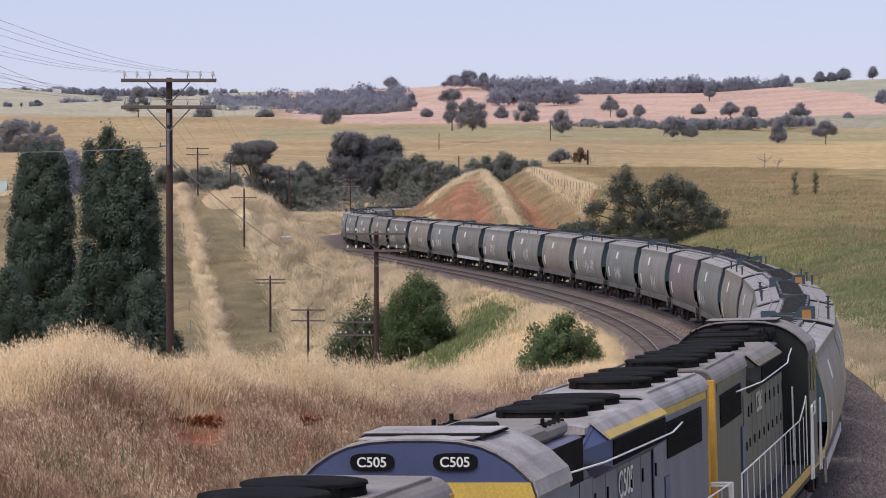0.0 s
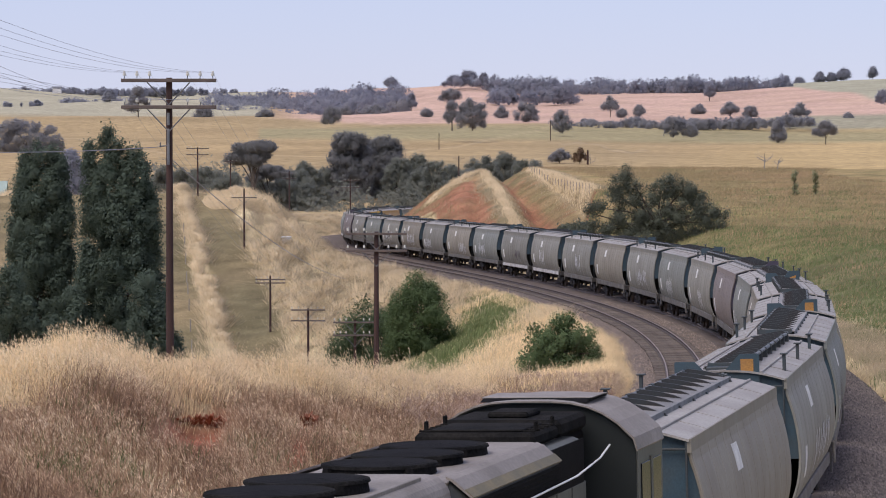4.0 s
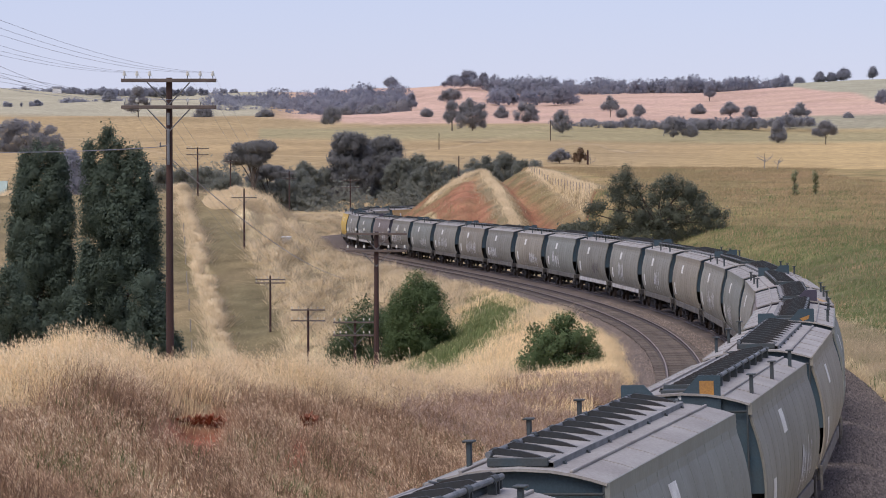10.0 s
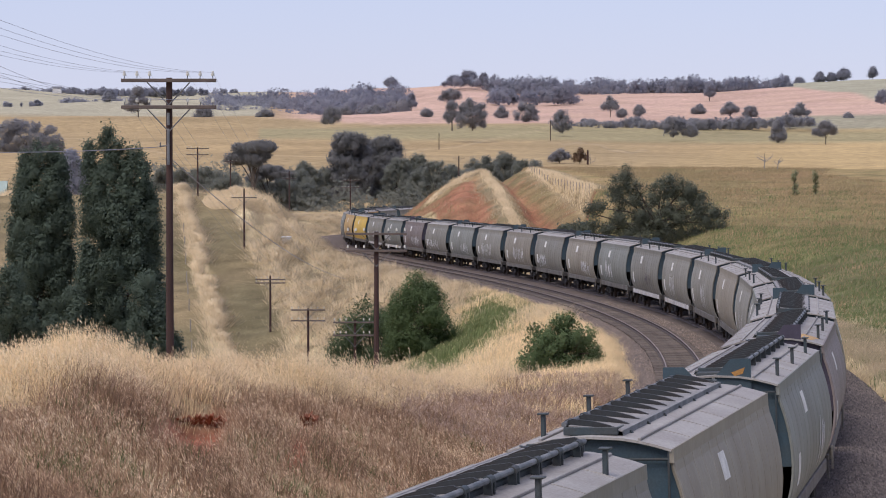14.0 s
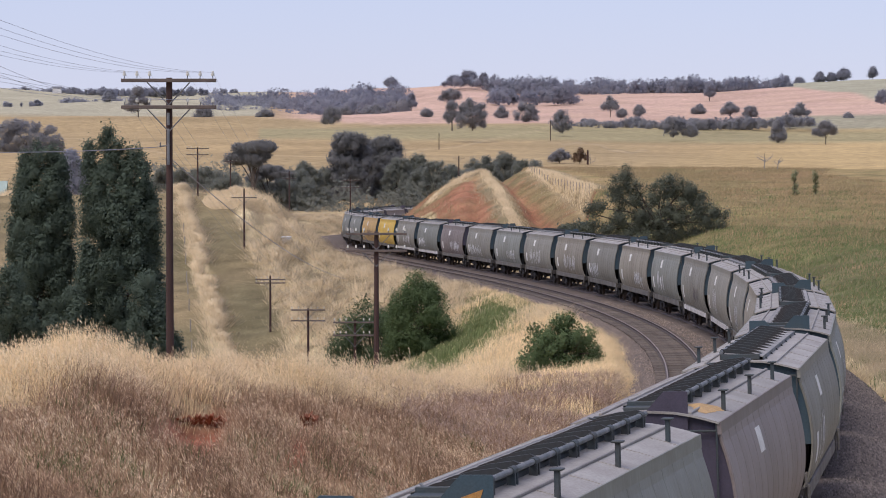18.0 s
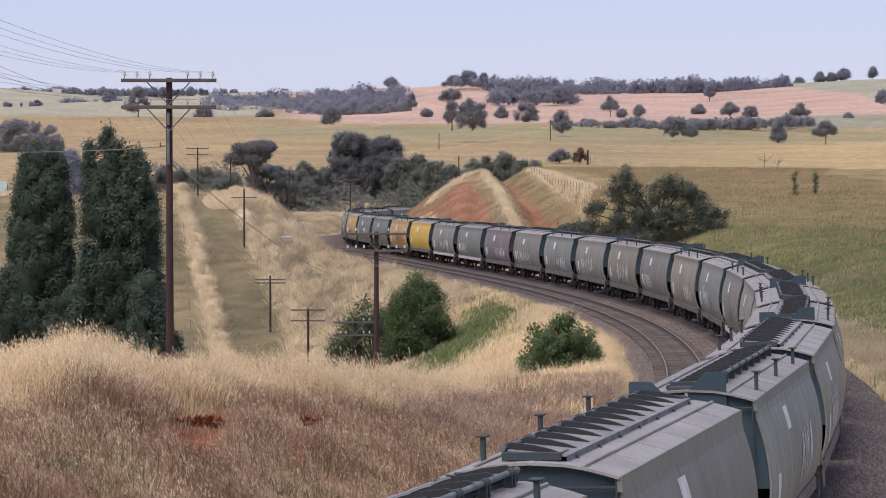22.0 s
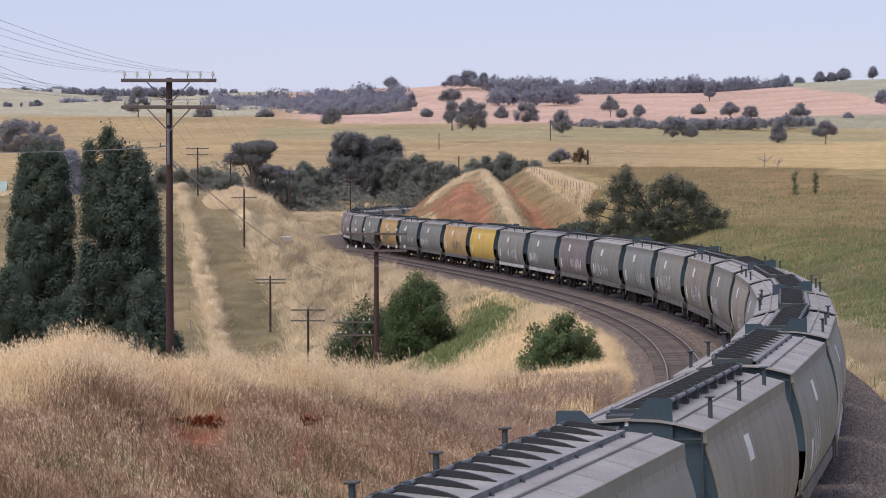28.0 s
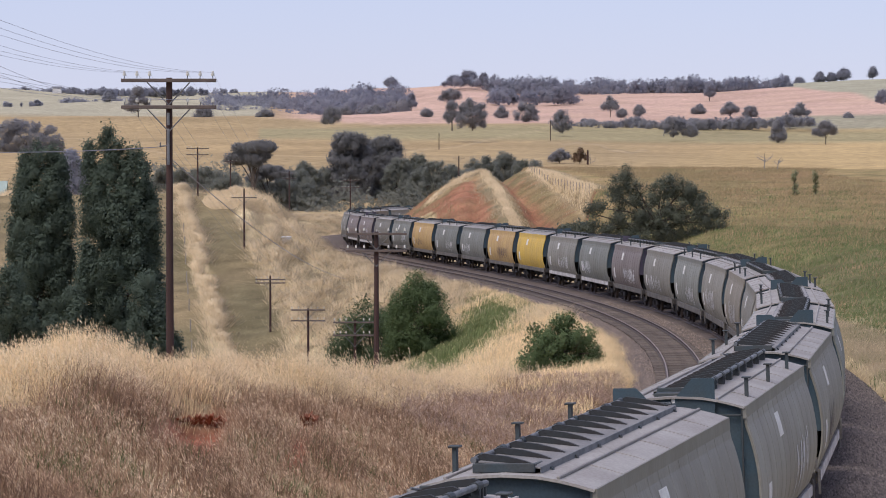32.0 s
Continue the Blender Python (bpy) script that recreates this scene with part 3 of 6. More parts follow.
def hopper_wagon(kind="grey", trim=None, plate=True):
    """One wagon with its centre over the origin; the brake end (with the tall plate) points along +x and the vent posts stand on +y."""
    trim = trim or m_teal
    w = empty("grain_hopper_wagon", "grey curved-side grain hopper wagon with teal ends and roof walkway", "railway wagon", "wagons of the grain train")
    paint = SIDES[kind]
    for side in (-1, 1):
        part("body_side", flank_mesh(side), paint, w)
        part("sill", boxed(-HALF + 0.1, HALF - 0.1, side * 1.33 - 0.05, side * 1.33 + 0.05, 0.84, 1.13, 0.015), m_sill, w)
    part("roof", roof_mesh(), m_roof, w)
    for side in (-1, 1):
        part("eave_band", extrude([(side * 1.21, 3.49), (side * 1.285, 3.49), (side * 1.275, 3.705), (side * 1.21, 3.705)], "x", -HALF - 0.03, HALF + 0.03), paint, w)
    for side in (-1, 1):
        part("roof_seam", boxed(-HALF, HALF, side * 0.76 - 0.025, side * 0.76 + 0.025, 3.83, 3.875, 0.01), m_roof, w)
        for x in (-4.2, -2.1, 0.0, 2.1, 4.2):
            part("roof_joint", extrude([(side * 0.79, 3.838), (side * 1.04, 3.775), (side * 1.245, 3.712), (side * 1.245, 3.70), (side * 1.04, 3.76), (side * 0.79, 3.82)], "x", x - 0.015, x + 0.015), m_roof, w)
    # trough with hinged lid: stiffener blades between a pipe on stands (+y) and a flat bar (-y)
    part("trough", boxed(-6.1, 5.65, -0.25, 0.34, 3.80, 3.96, 0.02), m_slat, w)
    part("end_step", boxed(5.72, 6.15, -0.40, 0.22, 3.84, 3.95, 0.015), m_slat, w)
    part("lid", extrude([(-0.46, 3.945), (0.37, 4.03), (0.37, 4.046), (-0.46, 3.961)], "x", -6.05, 5.68), m_lidtop, w, "dusty pale lid plate")
    part("lid_flange", boxed(-6.05, 5.68, -0.475, -0.462, 3.86, 3.966, 0.004), m_pipe, w)
    blade = [(-0.37, -0.025), (-0.37, -0.012), (-0.22, 0.045), (0.02, 0.105), (0.34, 0.145), (0.42, 0.11), (0.42, 0.03)]
    for i in range(12):
        ob = part("lid_blade", extrude(blade, "x", -0.04, 0.04), m_lid, w)
        ob.location = (-5.85 + i * 11.3 / 11, 0, 3.99)
    for e in (-6.08, 5.70):
        part("lid_end_bar", boxed(e - 0.03, e + 0.03, -0.40, 0.44, 3.90, 4.02, 0.01), m_slat, w)
        part("lid_prop", tubed((e, -0.22, 3.93), (e - math.copysign(0.35, e), -0.42, 4.02), 0.018, n=6), m_pipe, w)
    part("lid_pipe", tubed((-6.05, 0.44, 4.06), (5.7, 0.44, 4.06), 0.042, n=10), m_pipe, w)
    for x in np.arange(-5.6, 5.5, 1.37):
        bm = boxed(x - 0.10, x - 0.05, 0.39, 0.50, 3.8, 4.04)
        box(bm, x + 0.05, x + 0.10, 0.39, 0.50, 3.8, 4.04)
        tube(bm, (x - 0.12, 0.44, 4.06), (x + 0.12, 0.44, 4.06), 0.06, n=10)
        part("pipe_stand", bm, m_slat, w)
    for x in np.arange(-5.4, 5.5, 1.8):
        part("bar_bracket", extrude([(-0.56, 3.80), (-0.477, 3.82), (-0.477, 3.92), (-0.50, 3.92)], "x", x - 0.05, x + 0.05), m_slat, w)
    for x in (-4.3, 0.0, 4.3):
        bm = boxed(x - 0.05, x + 0.05, 1.05, 1.12, 3.70, 4.09, 0.01)
        box(bm, x - 0.10, x + 0.10, 1.0, 1.17, 4.09, 4.12, 0.01)
        part("vent_post", bm, m_slat, w)
    # ends
    for e in (-1, 1):
        x = e * (HALF - 0.10)
        half = [(0.48, 3.865), (0.78, 3.815), (1.04, 3.75), (1.20, 3.69), (1.21, 3.5), (1.295, 3.28), (1.38, 2.98), (1.45, 2.62), (1.485, 2.25), (1.475, 2.05)]
        prof = [(0.0, 3.89)] + half + [(-o, z) for o, z in half[::-1]]
        part("end_sheet", extrude(prof, "x", x - 0.03, x + 0.03), trim, w)
        bm = bmesh.new()
        vs = [bm.verts.new(p) for p in ((x, 1.42, 2.06), (x, -1.42, 2.06), (e * 4.2, -1.25, 1.0), (e * 4.2, 1.25, 1.0))]
        bm.faces.new(vs)
        bmesh.ops.solidify(bm, geom=bm.faces[:], thickness=0.04)
        part("slope_sheet", bm, m_under, w)
        part("headstock", boxed(e * HALF - 0.12, e * HALF + 0.12, -1.3, 1.3, 0.82, 1.12, 0.02), m_under, w)
        part("end_deck", boxed(min(e * 4.5, e * HALF), max(e * 4.5, e * HALF), -1.15, 1.15, 1.0, 1.07), m_under, w)
        for side in (-1, 1):
            bm = tubed((e * (HALF + 0.02), side * 1.20, 1.05), (e * (HALF + 0.02), side * 1.20, 3.68), 0.02, n=6)
            tube(bm, (e * (HALF + 0.02), side * 1.20, 3.55), (e * (HALF + 0.02), side * 0.25, 3.55), 0.02, n=6)
            tube(bm, (e * (HALF + 0.02), side * 1.20, 2.75), (e * (HALF - 0.2), side * 1.20, 2.75), 0.02, n=6)
            part("end_handrail", bm, m_slat, w)
            part("corner_step", boxed(e * HALF - 0.12, e * HALF - 0.02, side * 1.40 - 0.03, side * 1.40 + 0.03, 0.62, 1.2, 0.01), m_sill, w)
            part("end_strut", boxed(e * (HALF - 0.2) - 0.05, e * (HALF - 0.2) + 0.05, side * 0.75 - 0.05, side * 0.75 + 0.05, 1.05, 2.2), trim, w)
        c = boxed(e * (HALF + 0.1), e * (HALF + 1.1), -0.1, 0.1, 0.72, 0.95, 0.03) if e > 0 else boxed(-HALF - 1.1, -HALF - 0.1, -0.1, 0.1, 0.72, 0.95, 0.03)
        box(c, e * (HALF + 1.15) - 0.16, e * (HALF + 1.15) + 0.16, -0.16, 0.16, 0.68, 1.0, 0.03)
        part("coupler", c, m_under, w)
        bogie(w, e * 4.75)
        part("end_crossbar", boxed(min(e * 5.9, e * HALF), max(e * 5.9, e * HALF), -1.36, -1.30, 1.12, 1.42, 0.01), m_sill, w)
    # brake-end plate and its hatch
    if plate:
        prof = [(-0.18, 3.45), (-0.12, 3.74), (0.22, 4.12), (0.32, 4.22), (0.70, 4.22), (0.72, 4.20), (0.72, 3.3), (-0.1, 3.3)]
        pl = part("brake_plate", extrude(prof, "x", HALF - 0.03, HALF + 0.01), trim, w)
        part("number_mark", boxed(HALF + 0.012, HALF + 0.016, -0.06, 0.0, 3.78, 3.86), m_white, pl)
    # three discharge hoppers
    for x in (-2.6, 0.0, 2.6):
        bm = bmesh.new()
        bmesh.ops.create_cone(bm, cap_ends=True, segments=4, radius1=0.5, radius2=1.7, depth=0.75, matrix=Matrix.Translation((x, 0, 0.75)) @ Matrix.Rotation(math.pi / 4, 4, "Z"))
        part("discharge_hopper", bm, m_under, w)
    for side in (-1, 1):
        for (x, z0, z1, wide) in ((side * 1.5, 2.8, 3.25, 0.36), (side * 4.9, 1.55, 2.2, 0.27)):
            bm = bmesh.new()
            rows = []
            for z in np.linspace(z0, z1, 6):
                o = float(np.interp(z, [p[1] for p in FLANK[::-1]], [p[0] for p in FLANK[::-1]]))
                rows.append([bm.verts.new((x + dx, side * (o + 0.034), z)) for dx in (-wide, wide)])
            for a, b in zip(rows[:-1], rows[1:]):
                bm.faces.new((a[0], a[1], b[1], b[0]))
            bmesh.ops.recalc_face_normals(bm, faces=bm.faces)
            bmesh.ops.solidify(bm, geom=bm.faces[:], thickness=0.006)
            part("white_mark", bm, m_white, w)
    return w


WAGONS = []
PALE_TAGS = {1: 1.2, 3: 0.4, 5: 0.3, 7: 0.3, 8: 0.5, 9: 0.9, 11: 0.4, 12: 0.5, 14: 0.6, 15: 0.8, 16: 0.9, 17: 1.0, 18: 1.1, 19: 0.8, 20: 1.4, 21: 1.3, 22: 0.9, 23: 1.0, 26: 0.7, 27: 0.8, 29: 0.6, 30: 0.8, 31: 0.5, 33: 0.9, 35: 0.6}
DARK_TAGS = {2: 0.5, 13: 0.5, 25: 1.2, 28: 0.6}


def scrawl(w, side, amount, mat, seed):
    """Unreadable looping spray strokes on a wagon's side."""
    rng = random.Random(seed)
    zs, ys = [p[1] for p in FLANK[::-1]], [p[0] for p in FLANK[::-1]]
    out = lambda z: side * (float(np.interp(z, zs, ys)) + 0.04)
    x, base, tall = rng.uniform(-4.8, -2.0), rng.uniform(1.3, 1.5), rng.uniform(0.75, 1.1)
    for _ in range(int(5 * amount) + 2):
        bm = bmesh.new()
        wide = rng.uniform(0.4, 0.75)
        px, pz, last = x + rng.uniform(0, wide), base + rng.uniform(0, 0.2), None
        for i in range(rng.randint(4, 6)):
            nx = x + rng.uniform(-0.1, 1.1) * wide
            nz = base + tall * (rng.uniform(0.65, 1.1) if i % 2 == 0 else rng.uniform(-0.1, 0.35))
            steps = 4
            for q in range(steps):
                t = (q + 1) / steps
                ax, az = px + (nx - px) * t + 0.06 * math.sin(3.1 * t), pz + (nz - pz) * t
                half = 0.035 + 0.015 * math.sin(5 * t + i)
                row = [bm.verts.new((ax + k * half, out(az + k * half * 0.5), az + k * half * 0.5)) for k in (-1, 1)]
                if last:
                    bm.faces.new((last[0], last[1], row[1], row[0]))
                last = row
            px, pz = nx, nz
        x += wide + rng.uniform(0.05, 0.2)
        part("spray_scrawl", bm, mat, w)


def build_wagons():
    kinds = ["warm", "grey", "cool", "grey", "warm", "cool", "mauve", "grey", "cool", "grey", "warm", "grey", "grey", "grey", "cool", "warm",
             "grey", "warm", "grey", "cool", "grey", "mauve", "cool", "grey", "yellow", "ochre", "cool", "cool", "ochre", "cool", "grey", "mauve",
             "mauve", "grey", "cool", "grey", "warm", "grey", "cool", "grey", "grey", "warm", "cool", "grey", "grey"]
    words = {"grey": "grey", "cool": "blue-grey", "warm": "dusty warm grey", "mauve": "faded mauve", "yellow": "bright yellow", "ochre": "ochre yellow"}
    made = {}
    for k, kind in enumerate(kinds):
        if kind not in made:
            made[kind] = w = hopper_wagon(kind, m_plum if kind == "mauve" and k == 6 else None)
        else:
            w = copy_thing(made[kind], Matrix())
        if kind in ("yellow", "ochre"):
            label = words[kind] + " curved-side grain hopper wagon on the rails"
        else:
            label = words[kind] + " hopper wagon with curved sides and teal roof walkway"
        tagged(w, label, "railway wagon", "wagons of the grain train")
        near_plate = (k % 2 == 1) if k <= 5 else (k % 2 == 0)
        WAGONS.append((w, k, near_plate))
    for w, k, near_plate in WAGONS:
        for side in (-1, 1):
            if k in PALE_TAGS:
                scrawl(w, side, PALE_TAGS[k], m_spray, k * 2 + side)
            if k in DARK_TAGS:
                scrawl(w, side, DARK_TAGS[k], m_spray_dark, k * 3 + side)
            if k in (0, 12, 13, 22, 23, 31, 32, 36):
                part("painted_sill", boxed(-HALF + 0.12, HALF - 0.12, side * 1.395 - 0.012, side * 1.395 + 0.012, 0.87, 1.10), m_sill_white, w, "dirty white side sill")
        if k == 6:
            bm = bmesh.new()
            top = lambda y: float(np.interp(y, (0, 0.48, 0.78, 1.04, 1.255), (3.905, 3.88, 3.83, 3.765, 3.70)))
            mid = bm.verts.new((4.7, 0.72, top(0.72) + 0.07))
            ring = []
            for i in range(18):
                a = i / 18 * 2 * math.pi
                r = 1 + 0.25 * math.sin(3 * a + 1) + 0.1 * math.sin(7 * a)
                y = 0.82 + 0.27 * r * math.sin(a)
                ring.append(bm.verts.new((4.7 + 0.8 * r * math.cos(a), y, top(y) + 0.004)))
            for a, b in zip(ring, ring[1:] + ring[:1]):
                bm.faces.new((mid, a, b))
            part("grain_spill", bm, m_grain, w, "spilled golden grain on the roof")
        if k in (1, 3, 5):
            panel = boxed(HALF + 0.012, HALF + 0.018, 0.34, 0.60, 3.84, 4.12) if k != 5 else extrude([(0.32, 3.95), (0.60, 4.05), (0.56, 3.93), (0.4, 3.88)], "x", HALF + 0.012, HALF + 0.018)
            part("orange_panel", panel, m_orange, w, "faded orange panel")



build_wagons()
# ---- diesel locomotives ----
LOCOS = []
m_black = material("dark_louvre_paint", (0.012, 0.011, 0.011), 0.9, 0, 3, 0.4, 0.2, 30, spec=0.08)
m_fan = material("sooty_fan_housing", (0.022, 0.020, 0.018), 0.95, 0, 2.5, 0.6, 0.5, 25, spec=0.05, second=(0.008, 0.008, 0.008))
m_glass = material("dark_cab_glass", (0.012, 0.013, 0.015), 0.2, 0, 3, 0.1, spec=0.2)
m_handrail = material("white_handrail_paint", (0.75, 0.74, 0.72), 0.5, 0, 5, 0.15)
m_yellow = material("yellow_stripe_paint", (0.58, 0.39, 0.06), 0.65, 0, 2, 0.3, second=(0.42, 0.29, 0.08))
m_loco_roof = material("pale_grey_loco_roof", (0.42, 0.385, 0.36), 0.6, 0, 1.1, 0.35, 0.15, 20, second=(0.20, 0.17, 0.145))
m_band = material("orange_yellow_end_band", (0.55, 0.30, 0.04), 0.6, 0, 2, 0.3)
m_dull_stripe = material("grimy_faded_stripe", (0.19, 0.15, 0.075), 0.7, 0, 2, 0.4, second=(0.10, 0.09, 0.06))
m_navy = material("navy_cab_front_paint", (0.06, 0.075, 0.16), 0.5, 0, 2, 0.2)
m_cabgreen = material("dark_green_bulkhead", (0.005, 0.008, 0.007), 0.8, 0, 2, 0.3)


def lettering(text, size, mat, parent, m, name="number"):
    cu = bpy.data.curves.new(name, "FONT")
    cu.body, cu.size, cu.align_x, cu.align_y, cu.extrude = text, size, "CENTER", "CENTER", 0.004
    cu.offset = 0.002
    tmp = bpy.data.objects.new(name, cu)
    scene.collection.objects.link(tmp)
    me = bpy.data.meshes.new_from_object(tmp.evaluated_get(bpy.context.evaluated_depsgraph_get()))
    bpy.data.objects.remove(tmp)
    me.materials.clear()
    ob = part_of(name, me, mat, parent)
    ob.matrix_basis = m
    return ob


def locomotive(number, side, side2, roof, front, stripe, label, hatch, fans=(1.45, 2.75, 4.05, 6.9, 8.15, 9.4)):
    """Hood diesel: cab at +x, long hood trailing to -x."""
    L = empty("diesel_locomotive", label, "locomotive", "locomotives of the grain train")
    m_side = material("loco_side_" + number.lower(), side, 0.55, 0, 1.0, 0.25, 0.1, 20, second=side2, stretch=(1, 1, 0.4))
    X = lambda e: e - 9.55

    def hood(name, e0, e1, half, top, r, mat):
        prof = [(half, 1.6), (half, top - r), (half - 0.3 * r, top - 0.3 * r), (half - r, top), (-half + r, top), (-half + 0.3 * r, top - 0.3 * r), (-half, top - r), (-half, 1.6)]
        return part(name, extrude(prof, "x", X(e0), X(e1)), mat, L)

    part("deck", boxed(X(0.15), X(18.9), -1.45, 1.45, 1.28, 1.6, 0.03), m_under, L)
    for sd in (-1, 1):
        part("deck_edge", boxed(X(0.15), X(18.9), sd * 1.452 - 0.01, sd * 1.452 + 0.01, 1.42, 1.6), m_yellow, L)
    hood("rear_hood", 0.45, 5.95, 1.0, 4.50, 0.22, m_side)
    hood("cab_passage", 13.6, 14.9, 0.72, 4.40, 0.12, m_black)
    hood("middle_hood", 5.95, 13.6, 0.96, 4.34, 0.12, m_side)
    curve = [(0.75 + 0.27 * math.cos(a), 4.25 + 0.27 * math.sin(a)) for a in np.linspace(0, math.pi / 2, 7)]
    inner = [(o - 0.03 * (o - 0.75) / 0.27, z - 0.03 * (z - 4.25) / 0.27) for o, z in curve]
    shell = curve + [(-o, z) for o, z in curve[::-1]] + [(-o, z) for o, z in inner] + inner[::-1]
    part("rear_roof", extrude(shell, "x", X(0.44), X(6.1)), roof, L)
    part("rear_end_band", boxed(X(0.43), X(0.60), -1.015, 1.015, 1.6, 4.34, 0.01), m_band, L)
    # flared brake-grid housing: pale sloping top, dark louvre, chamfered navy ends
    for sd in (-1, 1):
        sect = [(0.96, 4.47), (1.02, 4.44), (1.24, 4.24), (1.24, 3.86), (0.96, 3.68)]
        bm = bmesh.new()
        full = [[bm.verts.new((X(e), sd * o, z)) for o, z in sect] for e in (6.35, 10.75)]
        tips = [[bm.verts.new((X(e), sd * (0.955 + 0.02 * (o > 1)), z * 0.3 + 4.1 * 0.7)) for o, z in sect] for e in (5.96, 11.5)]
        rows = [tips[0], full[0], full[1], tips[1]]
        for p, q in zip(rows[:-1], rows[1:]):
            for j in range(len(sect) - 1):
                bm.faces.new((p[j], p[j + 1], q[j + 1], q[j]))
        bmesh.ops.recalc_face_normals(bm, faces=bm.faces)
        part("flared_housing", bm, front, L)
        part("flare_top", extrude([(sd * 0.94, 4.485), (sd * 1.03, 4.45), (sd * 1.25, 4.25), (sd * 1.235, 4.235), (sd * 1.0, 4.43), (sd * 0.94, 4.46)], "x", X(6.2), X(10.9)), roof, L)
        louvre = part("grid_louvre", boxed(X(6.4), X(10.72), sd * 1.245 - 0.012, sd * 1.245 + 0.012, 3.88, 4.22), m_black, L)
        for i in range(6):
            part("louvre_bar", boxed(X(6.42), X(10.7), sd * 1.262 - 0.008, sd * 1.262 + 0.008, 3.90 + i * 0.055, 3.915 + i * 0.055), m_fan, louvre)
        part("roof_stripe", boxed(X(0.8), X(5.9), sd * 1.006 - 0.008, sd * 1.006 + 0.008, 4.12, 4.24), stripe, L)
        part("flare_stripe", extrude([(sd * 1.16, 4.345), (sd * 1.255, 4.258), (sd * 1.25, 4.25), (sd * 1.155, 4.335)], "x", X(6.2), X(10.9)), stripe, L)
        grille = part("radiator_grille", boxed(X(1.3), X(4.8), sd * 1.005 - 0.012, sd * 1.005 + 0.012, 3.45, 4.02), m_black, L)
        for i in range(8):
            part("slat", boxed(X(1.32), X(4.78), sd * 1.02 - 0.010, sd * 1.02 + 0.010, 3.48 + i * 0.067, 3.495 + i * 0.067), m_fan, grille)
        # doors with small louvres along the hood
        for i in range(9):
            e = 5.2 + i * 0.95
            y = sd * (0.972 if e > 5.9 else 1.008)
            d = part("hood_door", boxed(X(e), X(e + 0.9), y - 0.012, y + 0.012, 1.7, 3.75, 0.01), m_side, L)
            part("latch", boxed(X(e + 0.78), X(e + 0.84), y + sd * 0.02 - 0.012, y + sd * 0.02 + 0.012, 3.3, 3.5), m_black, d)
            part("latch", boxed(X(e + 0.3), X(e + 0.36), y + sd * 0.02 - 0.012, y + sd * 0.02 + 0.012, 2.7, 2.86), m_black, d)
        part("filter_panel", boxed(X(11.5), X(13.6), sd * 0.97 - 0.012, sd * 0.97 + 0.012, 3.3, 4.32), m_black, L)
        part("blue_door", boxed(X(4.72), X(5.15), sd * 1.022 - 0.012, sd * 1.022 + 0.012, 1.7, 3.2), m_navy, L)
    part("flare_roof", extrude([(0.96, 4.33), (0.96, 4.42), (0.80, 4.455), (-0.80, 4.455), (-0.96, 4.42), (-0.96, 4.33)], "x", X(6.12), X(11.25)), roof, L)
    part("middle_roof", boxed(X(11.3), X(14.85), -0.7, 0.7, 4.34, 4.37, 0.01), roof, L)
    part("hatch", boxed(X(11.45), X(12.95), -0.78, 0.78, 4.36, 4.55, 0.05), hatch, L)
    part("hatch_lid", boxed(X(11.6), X(12.8), -0.6, 0.6, 4.55, 4.585, 0.012), hatch, L)
    part("exhaust_box", boxed(X(13.0), X(14.72), -0.80, 0.80, 4.36, 4.60, 0.06), hatch, L)
    part("exhaust_stack", boxed(X(13.4), X(14.2), -0.28, 0.28, 4.59, 4.68, 0.03), m_fan, L)
    for i in range(5):
        part("hatch_rib", boxed(X(11.62 + i * 0.28), X(11.66 + i * 0.28), -0.76, 0.76, 4.548, 4.575, 0.006), m_fan, L)
    for e in (11.8, 12.8):
        for sd in (-1, 1):
            part("lifting_eye", sweep([(X(e), sd * 0.72, 4.5), (X(e), sd * 0.72, 4.66), (X(e + 0.12), sd * 0.72, 4.66), (X(e + 0.12), sd * 0.72, 4.5)], 0.016), m_fan, L)
    # fans in two groups of three
    for e in fans:
        z = 4.46 if e < 6 else 4.38
        fan = part("roof_fan", tubed((X(e), 0, z), (X(e), 0, z + 0.20), 0.66, 0.63, n=32), m_fan, L)
        bm = bmesh.new()
        for r in (0.14, 0.24, 0.34, 0.44, 0.54):
            tube(bm, (X(e), 0, z + 0.20), (X(e), 0, z + 0.215 - 0.02 * r), r, r - 0.03, n=24)
        part("fan_guard", bm, m_black, fan)
        part("fan_rim", tubed((X(e), 0, z + 0.165), (X(e), 0, z + 0.195), 0.665, 0.655, n=32), m_fan, fan)
        for a in range(4):
            part("lug", boxed(0.63, 0.69, -0.05, 0.05, z + 0.08, z + 0.17, m=pose(X(e), 0, 0, 0, 0, 45 + a * 90)), m_fan, fan)
    for sd in (-1, 1):
        part("fan_coaming", boxed(X(0.7), X(5.5), sd * 0.82 - 0.025, sd * 0.82 + 0.025, 4.47, 4.545, 0.008), roof, L)
    part("fan_well", boxed(X(0.72), X(5.48), -0.79, 0.79, 4.502, 4.512), m_black, L)
    # cab
    bow = [(1.47, 4.04), (1.42, 4.21), (1.20, 4.42), (1.0, 4.55), (0.8, 4.635), (0.55, 4.69), (0.25, 4.71)]
    bow = bow + [(-o, z) for o, z in bow[::-1]]
    arch = [(1.47, 1.5)] + bow + [(-1.47, 1.5)]
    cab = part("cab", extrude(arch, "x", X(14.9), X(16.8)), m_side, L)
    top = [(o * 1.012, z + 0.022) for o, z in bow] + [(o, z) for o, z in bow[::-1]]
    part("cab_roof", extrude(top, "x", X(14.8), X(16.86)), roof, cab)
